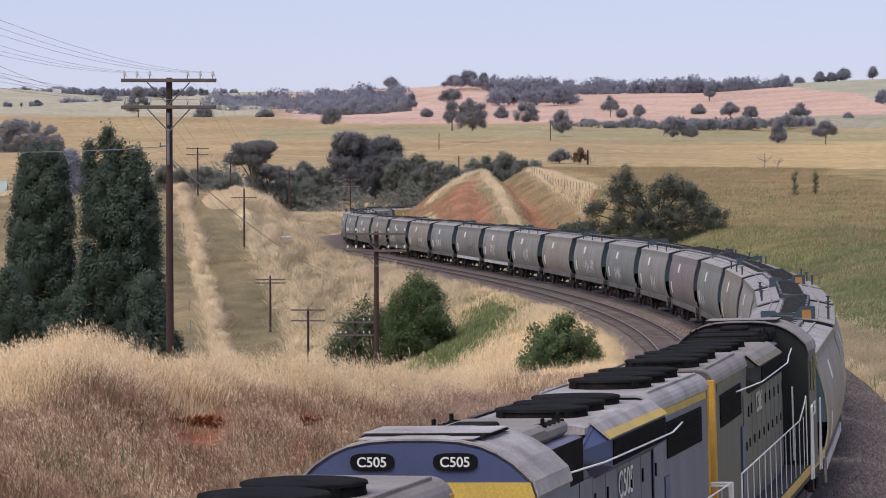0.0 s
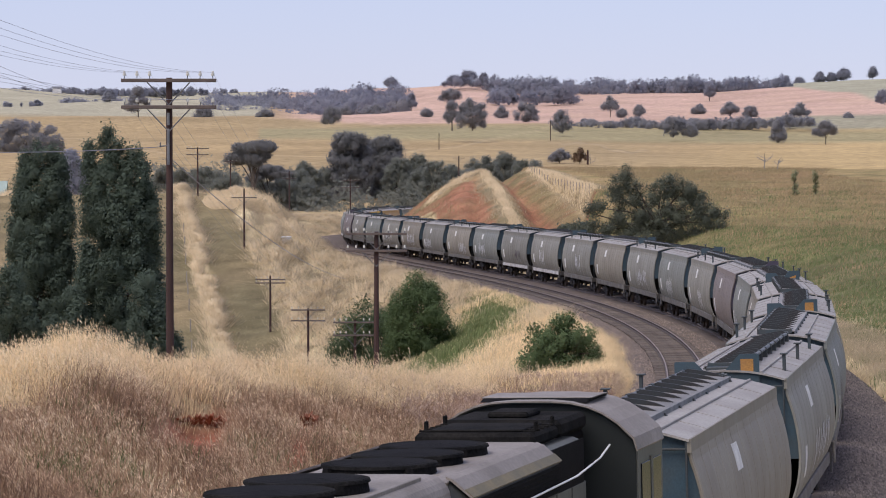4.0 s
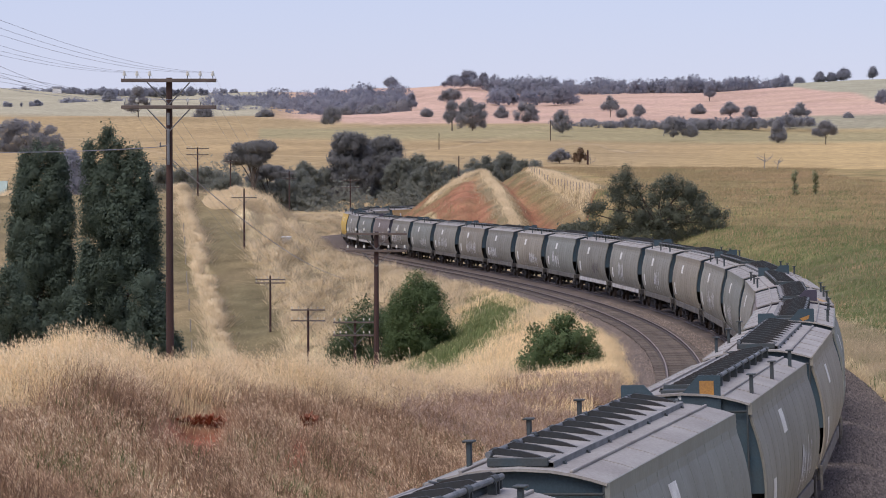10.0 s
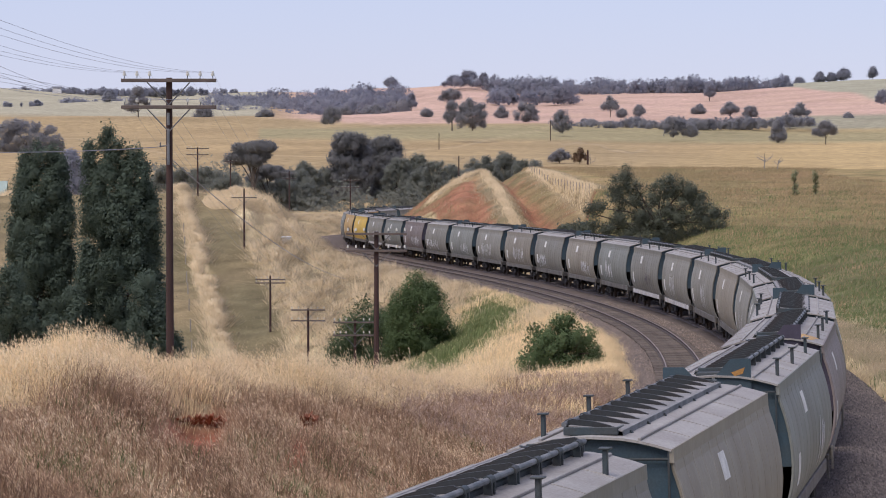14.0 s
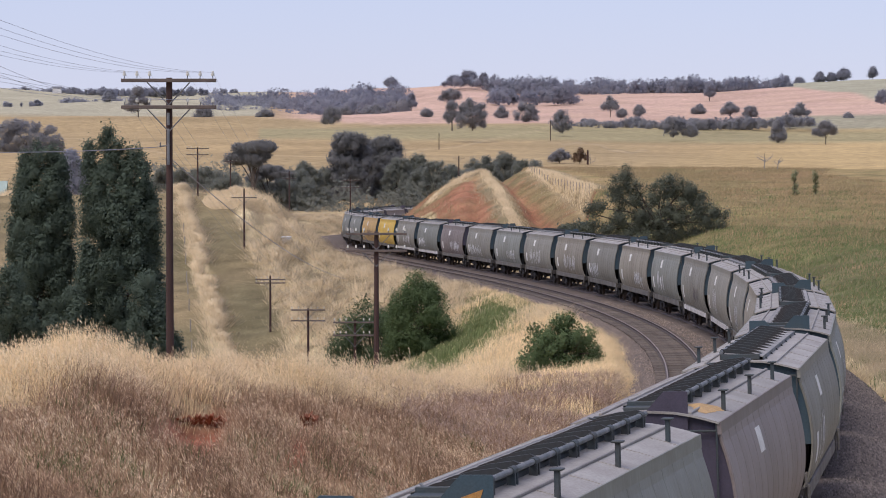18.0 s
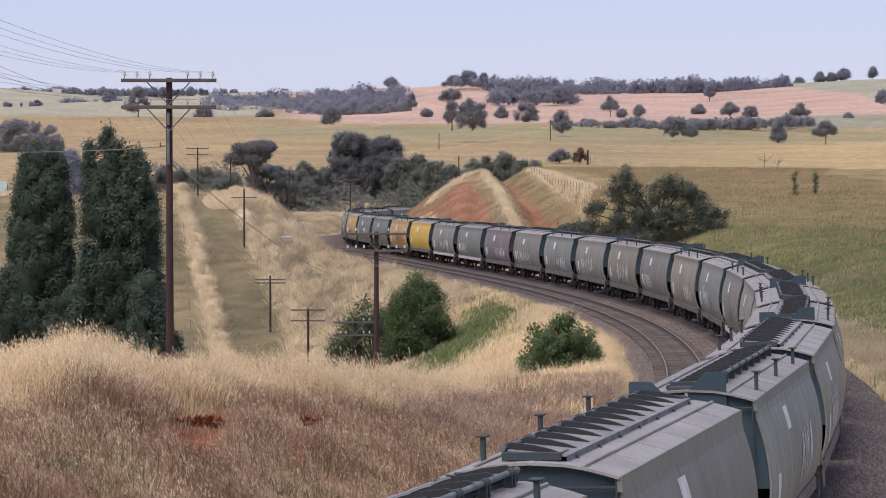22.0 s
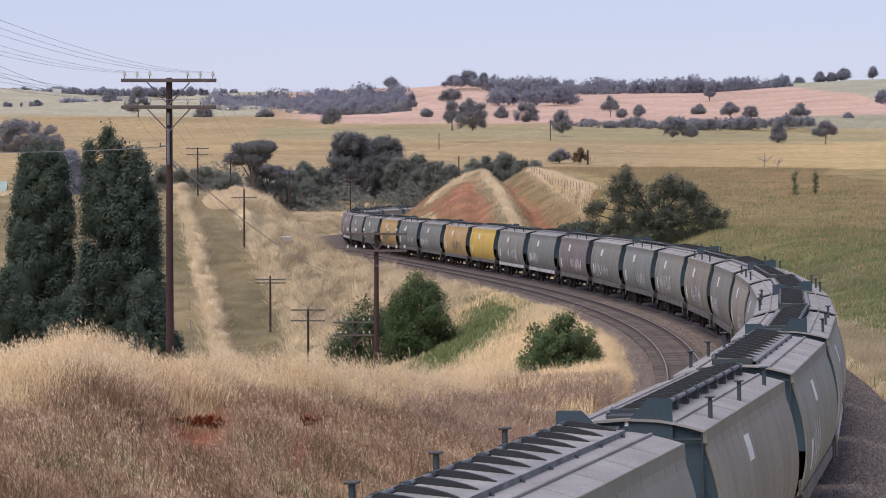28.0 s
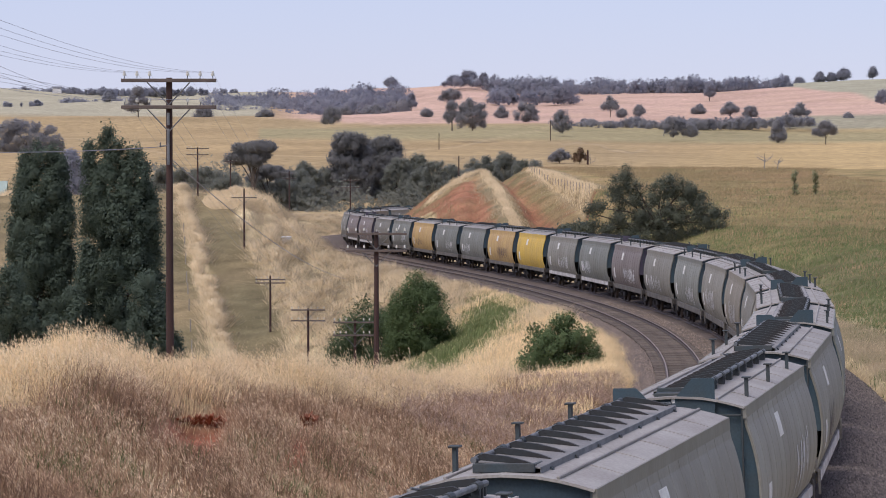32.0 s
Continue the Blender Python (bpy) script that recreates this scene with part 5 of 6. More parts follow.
for u, sd in ((1406, 94), (1443, 95)):
    dressed("sapling", "thin green sapling on the grassy hill", u, 325, 352, 300, 13, m_sapling, sd, 14, 6, "pine")


def dead_tree(u, d, yb, h, seed):
    rng = np.random.default_rng(seed)
    t = empty("dead_tree", "bare bleached dead tree on the hill crest", "tree", "dead trees")
    t.location = (abeam(u, d), d, 7.939 - (yb - 246) / 5449 * d)
    bm = bmesh.new()
    tube(bm, (0, 0, -0.3), (0.1, 0, h * 0.5), 0.07, 0.045, n=6)
    for _ in range(7):
        a = Vector((0.1 * rng.random(), 0, h * rng.uniform(0.15, 0.5)))
        b = a + Vector((rng.uniform(-0.45, 0.45) * h, rng.uniform(-.2, .2) * h, h * rng.uniform(0.1, 0.3)))
        c = b + Vector((rng.uniform(-0.15, 0.15) * h, 0, h * rng.uniform(0.1, 0.3)))
        tube(bm, a, b, 0.04, 0.03, n=5), tube(bm, b, c, 0.03, 0.01, n=5)
    part("bare_trunk", bm, m_deadwood, t)


dead_tree(1352, 425, 296, 2.6, 1)
dead_tree(1376, 425, 296, 1.7, 2)
dead_tree(1045, 752, 296, 4.1, 3)

# single gums over the far paddocks: bearing, depth, foot, top, breadth
FAR = [(836, 1000, 228, 174, 58, "round"), (800, 1010, 228, 178, 30, "gum"), (798, 1500, 186, 158, 40, "gum"), (588, 1150, 217, 190, 34, "round"), (612, 1500, 208, 190, 20, "gum"), (665, 1500, 208, 186, 54, "round"),
       (728, 1700, 200, 165, 16, "gum"), (887, 1400, 212, 192, 20, "gum"), (931, 1250, 217, 179, 42, "round"), (995, 1080, 233, 194, 38, "round"), (1080, 1350, 204, 174, 32, "gum"),
       (1131, 1450, 206, 189, 18, "gum"), (1192, 1050, 240, 206, 40, "round"), (1224, 1050, 240, 222, 18, "round"), (1236, 1500, 208, 188, 24, "gum"), (1292, 1350, 211, 181, 36, "gum"), (1328, 1380, 212, 189, 28, "gum"),
       (1415, 1350, 212, 186, 34, "gum"), (1378, 1030, 251, 212, 28, "round"), (1461, 1010, 253, 213, 44, "gum"), (1500, 1300, 213, 203, 14, "gum"), (1562, 1700, 181, 160, 24, "round"), (1255, 2200, 177, 150, 16, "gum"),
       (1543, 2700, 141, 121, 12, "gum"), (1492, 2750, 145, 124, 26, "gum"), (1470, 2750, 147, 132, 18, "gum"), (1450, 2750, 148, 131, 16, "gum"), (1414, 2800, 151, 140, 16, "round"),
       (692, 2400, 155, 139, 22, "gum"), (855, 2500, 148, 132, 10, "gum"), (828, 2500, 148, 126, 36, "gum"), (805, 2500, 148, 136, 30, "gum"),
       (245, 1400, 212, 158, 48, "gum"), (360, 1350, 211, 188, 30, "round"), (195, 1900, 188, 158, 24, "gum"), (1100, 1450, 208, 195, 14, "gum"), (755, 1300, 203, 196, 18, "round"), (470, 1350, 210, 196, 30, "round")]
for i, (u, d, yb, yt, w, sh) in enumerate(FAR):
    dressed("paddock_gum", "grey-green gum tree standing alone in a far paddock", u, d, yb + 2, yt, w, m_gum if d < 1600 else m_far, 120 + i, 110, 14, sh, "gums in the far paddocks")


def far_wood(label, u0, u1, d, yb, yt0, yt1, n, seed, mat, size=1.0):
    """A distant wood: many overlapping crowns as one mass."""
    rng = np.random.default_rng(seed)
    k = d / 5449
    u = rng.uniform(u0, u1, n)
    top = yt0 + (yt1 - yt0) * (u - u0) / (u1 - u0)
    foot = np.interp(u, np.linspace(u0, u1, len(yb)), yb)
    tall = np.minimum(foot - top, 26 if d > 1000 else 999)
    back = rng.random(n) * np.maximum(foot - top - tall, 0)
    foot, k = foot - back, k * (1 + back * 0.006)
    h = tall * (0.5 + 0.6 * rng.random(n) ** 1.5 + 0.3 * wave(u, 0 * u, 14, seed)) * k
    dd = 5449 * k + rng.uniform(-40, 40, n)
    w = h * rng.uniform(0.3, 0.8, n)
    blobs = np.stack([abeam(u, dd), dd, 7.939 - (foot - 246) * k + h * 0.52, w, w, h * 0.5], 1)
    low = np.stack([abeam(u, dd), dd, 7.939 - (foot - 246) * k + h * 0.05, w * 1.2, w, h * 0.35], 1)
    c = blob_centres(np.concatenate([blobs, low]), n * 30, rng, 0.2)
    tagged(part_of("far_wood", soup(*leaf_cloud(c, 11, 1.5 * d / 5449 * size, 1.45 * d / 5449 * size, rng, n, flutter=0.12)), mat), label, "woods", kind="stuff")


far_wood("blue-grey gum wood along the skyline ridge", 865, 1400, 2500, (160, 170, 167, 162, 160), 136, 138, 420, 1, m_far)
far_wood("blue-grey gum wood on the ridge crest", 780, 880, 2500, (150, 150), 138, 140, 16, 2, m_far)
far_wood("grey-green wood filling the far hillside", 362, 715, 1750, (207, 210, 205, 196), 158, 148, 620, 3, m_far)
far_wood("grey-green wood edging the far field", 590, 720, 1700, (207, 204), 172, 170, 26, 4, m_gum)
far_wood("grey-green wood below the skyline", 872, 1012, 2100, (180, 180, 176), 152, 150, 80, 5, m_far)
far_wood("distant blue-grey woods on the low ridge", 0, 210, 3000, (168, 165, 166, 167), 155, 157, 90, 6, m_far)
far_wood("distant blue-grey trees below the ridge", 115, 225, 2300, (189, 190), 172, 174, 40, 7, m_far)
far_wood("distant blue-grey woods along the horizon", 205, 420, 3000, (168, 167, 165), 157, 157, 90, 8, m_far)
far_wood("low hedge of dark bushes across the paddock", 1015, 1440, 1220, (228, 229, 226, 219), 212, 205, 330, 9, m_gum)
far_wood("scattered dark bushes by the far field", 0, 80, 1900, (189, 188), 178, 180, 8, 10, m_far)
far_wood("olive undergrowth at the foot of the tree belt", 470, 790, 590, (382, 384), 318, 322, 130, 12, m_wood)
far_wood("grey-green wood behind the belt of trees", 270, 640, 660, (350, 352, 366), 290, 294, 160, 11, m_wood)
# ---- telegraph poles and wires ----
m_pole = material("creosoted_pole_timber", (0.062, 0.030, 0.024), 0.85, 0, 2, 0.4, 0.4, 30, stretch=(4, 4, 0.6))
m_arm = material("weathered_crossarm", (0.13, 0.10, 0.085), 0.85, 0, 3, 0.35, 0.3, 30)
m_glassy = material("glazed_insulator", (0.62, 0.60, 0.52), 0.25, 0, 5, 0.15)
m_iron = material("galvanised_iron", (0.22, 0.22, 0.22), 0.5, 0.5, 4, 0.3)
m_wire = material("dull_line_wire", (0.34, 0.34, 0.37), 0.6, 0.2, 4, 0.2)
TIPS = {}


def telegraph_pole(tag, u, d, y_top, y_foot, arms, pins=8, r=0.15, turn=0.0, label="brown timber telegraph pole with two crossarms and insulators"):
    k = d / 5449
    x, top = abeam(u, d), 7.939 - (y_top - 246) * k
    foot = 7.939 - (y_foot - 246) * k
    p = empty("telegraph_pole", label, "telegraph pole", "telegraph line in the valley")
    p.location = (x, d, 0)
    p.rotation_euler = (0, 0, turn)
    part("shaft", tubed((0, 0, foot - 0.5), (0, 0, top), r, r * 0.75, n=12), m_pole, p, smooth=False)
    TIPS[tag] = []
    for (ya, half) in arms:
        z = 7.939 - (ya - 246) * k
        arm = part("crossarm", boxed(-half, half, -r - 0.12, -r * 0.5, z - 0.045, z + 0.045, 0.01), m_arm, p)
        for sd in (-1, 1):
            part("brace", tubed((sd * half * 0.45, -r - 0.09, z - 0.05), (0, -r - 0.04, z - 0.62 * min(1, half)), 0.018, n=5), m_iron, p)
        for i in range(pins):
            q = (i - (pins - 1) / 2) / ((pins - 1) / 2) if pins > 1 else 0
            px = q * half * 0.93
            if abs(px) < r * 1.6:
                continue
            bm = tubed((px, -r - 0.06, z + 0.045), (px, -r - 0.06, z + 0.13), 0.012, n=5)
            part("pin", bm, m_iron, arm)
            bm = tubed((px, -r - 0.06, z + 0.12), (px, -r - 0.06, z + 0.17), 0.042, 0.045, n=10)
            tube(bm, (px, -r - 0.06, z + 0.17), (px, -r - 0.06, z + 0.235), 0.036, 0.026, n=10)
            part("insulator", bm, m_glassy, arm)
            TIPS[tag].append(Matrix.Translation((x, d, 0)) @ Matrix.Rotation(turn, 4, "Z") @ Vector((px, -r - 0.06, z + 0.2)))
    return p


big = telegraph_pole("a", 300, 78, 138, 690, ((143, 1.2), (190, 1.2)), 8, 0.105, label="tall brown telegraph pole with two crossarms of white insulators")
for y0, y1 in ((228, 292), (200, 222)):
    z0, z1 = 7.939 - (y1 - 246) * 78 / 5449, 7.939 - (y0 - 246) * 78 / 5449
    part("cable_conduit", boxed(-0.05, 0.02, -0.17, -0.12, z0, z1, 0.01), m_iron, big)
z0 = 7.939 - (258 - 246) * 78 / 5449
part("cable_bracket", sweep([(-0.05, -0.1, z0), (-0.22, -0.12, z0 - 0.02), (-0.22, -0.12, z0 + 0.08)], 0.018), m_iron, big)
telegraph_pole("b", 666, 121, 410, 716, ((414, 1.2), (444, 1.2)), 8, 0.115)
telegraph_pole("c", 545, 214, 546, 692, ((549, 1.2), (568, 1.2)), 6, 0.10)
telegraph_pole("d", 628, 168, 567, 738, ((571, 1.2), (594, 1.2)), 8, 0.10)
telegraph_pole("e", 478, 247, 488, 602, ((495, 1.2), (501, 1.2)), 6, 0.10)
telegraph_pole("f", 432, 290, 334, 436, ((350, 1.2),), 6, 0.10, label="weathered telegraph pole with one crossarm on the grassy rise")
telegraph_pole("g", 350, 327, 261, 345, ((263, 1.2), (274, 1.2)), 6, 0.10)
telegraph_pole("h", 408, 470, 283, 395, ((286, 1.0),), 4, 0.12, label="distant telegraph pole with one crossarm")
telegraph_pole("i", 512, 545, 303, 376, ((308, 1.2), (316, 1.2)), 4, 0.13, label="distant telegraph pole against dark trees")
telegraph_pole("j", 620, 545, 316, 378, ((320, 1.6), (332, 1.6)), 6, 0.13, label="distant telegraph pole with pale insulators against dark pines")
telegraph_pole("k", 812, 540, 276, 380, ((280, 1.1),), 4, 0.13, label="distant telegraph pole above the spoil spurs")
telegraph_pole("l", 1040, 750, 266, 300, (), 0, 0.28, label="thick dark timber post on the field")
telegraph_pole("m", 777, 900, 236, 264, (), 0, 0.14, label="thin far timber post in the paddock")
telegraph_pole("n", 974, 1000, 214, 246, (), 0, 0.15, label="thin far timber post in the paddock")


def wire(name, label, a, b, sag, r, group="telegraph wires", n=14):
    a, b = Vector(a), Vector(b)
    pts = []
    for i in range(n + 1):
        t = i / n
        p = a.lerp(b, t)
        p.z -= sag * 4 * t * (1 - t)
        pts.append(p)
    ring = [Vector((math.cos(q) * r, 0, math.sin(q) * r)) for q in (0.8, 2.4, 3.9, 5.5)]
    turn = Vector((0, 1, 0)).rotation_difference((b - a).normalized())
    bm = bmesh.new()
    rows = [[bm.verts.new(p + turn @ q) for q in ring] for p in pts]
    for p, q in zip(rows[:-1], rows[1:]):
        for j in range(4):
            bm.faces.new((p[j], p[(j + 1) % 4], q[(j + 1) % 4], q[j]))
    tagged(part(name, bm, m_wire), label, "wire", group)


# the span towards the camera's side from the tall pole
near_x = abeam(-420, 34)
for i, tip in enumerate(TIPS["a"]):
    end = Vector((near_x - 1.2 + 2.4 * (i % 8) / 7, 34, tip.z + 0.55))
    wire("telegraph_wire", "thin grey telegraph wire strung from the tall pole", tip, end, 0.35, 0.003)
for i, tip in enumerate(TIPS["a"][:8]):
    wire("telegraph_wire", "thin grey telegraph wire crossing the gully", tip, TIPS["d"][min(i, len(TIPS["d"]) - 1)], 0.8, 0.0025)
za = 7.939 - (284 - 246) * 78 / 5449
wire("cable", "dark cable sagging from the tall pole across the gully", (abeam(306, 78), 78, za), (abeam(612, 168), 168, 7.939 - (494 - 246) / 5449 * 168), 0.5, 0.012)
wire("cable", "pale cable running off from the tall pole", (abeam(287, 78), 78, 7.939 - (260 - 246) / 5449 * 78), (abeam(-260, 70), 70, 7.939 - (262 - 246) / 5449 * 70), 0.12, 0.014)


# fence posts on the spur and along the rise
def fence(pts, n, h, label, r=0.06):
    f = empty("post_fence", label, "fence", "farm fences")
    for i in range(n):
        t = i / (n - 1) * (len(pts) - 1)
        j = min(int(t), len(pts) - 2)
        x, y = (pts[j][q] + (pts[j + 1][q] - pts[j][q]) * (t - j) for q in (0, 1))
        z = ground_at(x, y)
        part("post", tubed((x, y, z - 0.3), (x, y, z + h), r, r * 0.9, n=6), m_deadwood, f)
    return f


fence([(11.5, 410), (14.2, 383), (16.8, 354)], 22, 1.1, "row of weathered fence posts along the spoil spur", 0.05)
fence([(abeam(325, 300), 300), (abeam(350, 205), 205)], 12, 1.0, "thin fence down the mown grass strip", 0.05)


# shed roof at the edge of the gully
def shed(u, d, y_eave, y_ridge, half, label):
    k = d / 5449
    ze, zr = 7.939 - (y_eave - 246) * k, 7.939 - (y_ridge - 246) * k
    s = empty("farm_shed", label, "shed")
    s.location = (abeam(u, d), d, 0)
    part("wall", boxed(-half, half, -2.5, 2.5, ze - 3.0, ze, 0.02), m_iron, s)
    part("roof", extrude([(-2.8, ze - 0.1), (0, zr), (2.8, ze - 0.1), (2.8, ze), (0, zr + 0.12), (-2.8, ze)], "x", -half - 0.3, half + 0.3), m_shed_roof, s)


m_shed_roof = material("pale_green_sheet_roof", (0.26, 0.32, 0.29), 0.5, 0.2, 1.5, 0.2, 0.2, 20)
shed(-30, 400, 372, 322, 2.9, "small farm shed with pale green sheet roof")
m_house = material("pale_farmhouse_wall", (0.62, 0.60, 0.58), 0.7, 0, 1, 0.2)


def far_house(u, d, yb, h, half):
    k = d / 5449
    z = 7.939 - (yb - 246) * k
    s = empty("farmhouse", "small pale farmhouse on the far ridge", "house", "far farmhouses")
    s.location = (abeam(u, d), d, z)
    part("wall", boxed(-half, half, -3, 3, -1, h, 0.02), m_house, s)
    part("roof", extrude([(-3.4, h), (0, h + 1.6), (3.4, h)], "x", -half - 0.4, half + 0.4), m_iron, s)


def culvert(u, d):
    """Pale concrete culvert head set in the grass."""
    x = abeam(u, d)
    z = ground_at(x, d)
    c = empty("culvert_box", "small pale concrete culvert box sunk in dry grass", "culvert")
    c.location = (x, d, z)
    part("wall", boxed(-0.4, 0.4, -0.5, 0.5, -0.3, 0.85, 0.03), m_house, c)
    part("lid", boxed(-0.48, 0.48, -0.58, 0.58, 0.85, 0.97, 0.02), m_house, c)


culvert(507, 297)
far_house(102, 2900, 164, 4, 4)
far_house(1322, 2500, 156, 3.5, 3)
# ---- broken red earth faces in the near bank ----
m_earth = material("raw_red_earth", (0.36, 0.135, 0.075), 0.95, 0, 4, 0.45, 0.8, 14, second=(0.20, 0.075, 0.045), spec=0.1)


def earth_scarp(x0, x1, y, z0, z1, seed):
    rng = random.Random(seed)
    nx, nz = 26, 7
    bm = bmesh.new()
    top = [z1 - 0.10 * abs(2 * i / nx - 1) ** 3 + rng.uniform(-0.05, 0.05) for i in range(nx + 1)]
    grid = []
    for i in range(nx + 1):
        col = []
        for j in range(nz + 1):
            t = j / nz
            back = 0.05 + 0.16 * math.sin(math.pi * min(t * 1.1, 1)) - (0.06 if j == nz else 0)
            col.append(bm.verts.new((x0 + (x1 - x0) * i / nx + rng.uniform(-.015, .015), y + back + rng.uniform(-0.045, 0.045), z0 + (top[i] - z0) * t + rng.uniform(-.015, .015))))
        col.append(bm.verts.new((x0 + (x1 - x0) * i / nx, y + 0.9, top[i] + 0.03)))
        grid.append(col)
    for a, b in zip(grid[:-1], grid[1:]):
        for j in range(nz + 1):
            bm.faces.new((a[j], b[j], b[j + 1], a[j + 1]))
    tagged(part("earth_scarp", bm, m_earth), "raw red earth scarp broken out of the grassy bank", "earth scarp", kind="structure")


earth_scarp(-6.3, -5.02, 71.9, 0.95, 1.43, 1)
earth_scarp(-3.52, -3.06, 75.3, 0.80, 1.12, 2)
# ---- grass ----
def grass_material(name, c, c2, patch=0.35, island=0.3):
    return material(name, c, 0.85, 0, patch, 0.2, 0, 3.0, second=c2, island=island, spec=0.2, translucent=0.12, detail=4)


m_pale_grass = grass_material("bleached_oat_grass", (0.88, 0.665, 0.385), (0.60, 0.43, 0.235))
m_heads = grass_material("pale_oat_heads", (0.92, 0.735, 0.475), (0.78, 0.595, 0.365), 0.3, 0.15)
m_tawny_heads = grass_material("tawny_grass_heads", (0.84, 0.65, 0.45), (0.46, 0.30, 0.19), 0.35, 0.35)
m_mauve_heads = grass_material("mauve_grass_heads", (0.62, 0.47, 0.38), (0.36, 0.25, 0.22), 0.4, 0.35)
m_brown_grass = grass_material("tawny_dry_grass", (0.42, 0.275, 0.175), (0.20, 0.12, 0.08), 0.35, 0.4)
m_hill_grass = grass_material("tan_hill_grass", (0.36, 0.245, 0.138), (0.235, 0.19, 0.098), 0.1, 0.15)
m_green_grass = grass_material("lush_green_grass", (0.22, 0.24, 0.105), (0.15, 0.185, 0.07))
m_olive_grass = grass_material("olive_weeds", (0.145, 0.168, 0.07), (0.105, 0.13, 0.05), 0.35, 0.12)


def tussocks(s0, s1, o0, o1, m, per, spread, rng, hmin, hmax, keep=None, patch=0.35, fan=3.4):
    """Tussocks beside the line: blades that fan out of shared crowns. Returns foot, way out, height."""
    s, o = rng.uniform(s0, s1, m), rng.uniform(o0, o1, m)
    p = on_line(s, o)
    if keep is not None:
        k = keep(p[:, 0], p[:, 1], s, o)
        p = p[k]
    m = len(p)
    tall = rng.uniform(0.7, 1.15, m) * (1 + patch * wave(p[:, 0], p[:, 1], 1.3, 2.0))
    off = rng.normal(0, 1, (m, per, 2)) * spread
    x, y = (p[:, None, 0] + off[..., 0]).ravel(), (p[:, None, 1] + off[..., 1]).ravel()
    h = (np.repeat(tall, per) * rng.uniform(hmin, hmax, m * per))
    lean = off.reshape(-1, 2) / (spread * fan) + rng.normal(0, 0.13, (m * per, 2)) + np.array((0.16, 0.0)) * rng.uniform(0.2, 2, (m * per, 1))
    return x, y, lean, h


def blades(x, y, lean, h, w, rng, z=None):
    """Bent tapering blades. Returns vertices, triangles, tips and soft normals."""
    n = len(x)
    z = ground_z(x, y) if z is None else z
    a = rng.normal(0, 0.6, n)
    side = np.stack([np.cos(a), np.sin(a), 0 * a], 1) * (w / 2)[:, None]
    base = np.stack([x, y, z - 0.05], 1)
    mid = base + np.stack([lean[:, 0] * h * 0.35, lean[:, 1] * h * 0.35, h * 0.58], 1)
    bow = np.clip(1 - 0.22 * np.hypot(lean[:, 0], lean[:, 1]), 0.4, 1)
    tip = base + np.stack([lean[:, 0] * h, lean[:, 1] * h, h * bow], 1)
    v = np.stack([base - side, base + side, mid - side * 0.8, mid + side * 0.8, tip], 1)
    f = np.array([(0, 1, 3), (0, 3, 2), (2, 3, 4)])[None] + 5 * np.arange(n)[:, None, None]
    soft = np.stack([lean[:, 0] * 1.3, lean[:, 1] * 1.3 - 0.45, np.full(n, 0.8)], 1) + rng.normal(0, 0.12, (n, 3))
    return v.reshape(-1, 3), f.reshape(-1, 3), tip, np.repeat(soft, 5, 0)


def heads(tips, share, count, length, rng):
    """Drooping seed heads hung about the tips."""
    t = np.repeat(tips[rng.random(len(tips)) < share], count, 0)
    n = len(t)
    drop = rng.random(n)
    c = t + np.stack([rng.normal(0.03, 0.018, n) * (0.4 + drop), rng.normal(0, 0.02, n), 0.03 - 0.24 * drop], 1)
    way = np.stack([rng.normal(0.4, 0.3, n), rng.normal(0, 0.3, n), -np.ones(n) * rng.uniform(0.5, 1, n)], 1)
    way *= (length * rng.uniform(0.6, 1.3, n) / np.linalg.norm(way, axis=1))[:, None]
    a = rng.uniform(0, 6.28, n)
    side = np.stack([np.cos(a), np.sin(a), 0.4 * np.sin(a * 3)], 1) * length * 0.08
    v = np.stack([c, c + way * 0.8 - side, c + way + side], 1).reshape(-1, 3)
    return v, 3 * np.arange(n)[:, None] + np.array([[0, 1, 2]])


def meadow(name, label, mat, clumps, width, rng, head=None, soft=False):
    x, y, lean, h = clumps
    v, f, tips, up = blades(x, y, lean, h, rng.uniform(0.7, 1.3, len(x)) * width, rng)
    tagged(part_of(name, soup(v, f, up if soft else None), mat), label, "grass", kind="stuff")
    if head:
        v, f = heads(tips, head[0], head[1], head[2], rng)
        tagged(part_of(name + "_heads", soup(v, f), head[3]), "seed heads of the " + label, "grass", kind="stuff")


m_rise_grass = grass_material("mixed_dry_rise_grass", (0.47, 0.355, 0.24), (0.25, 0.22, 0.13), 0.16, 0.1)
m_drift_grass = grass_material("soft_bleached_drift_grass", (0.735, 0.578, 0.374), (0.555, 0.425, 0.265), 0.25, 0.1)


def damp(s, o):
    return np.exp(-((o + 12.0 - 0.3 * (s - 180)) / 5.2) ** 2) * ((s > 138) & (s < 220))


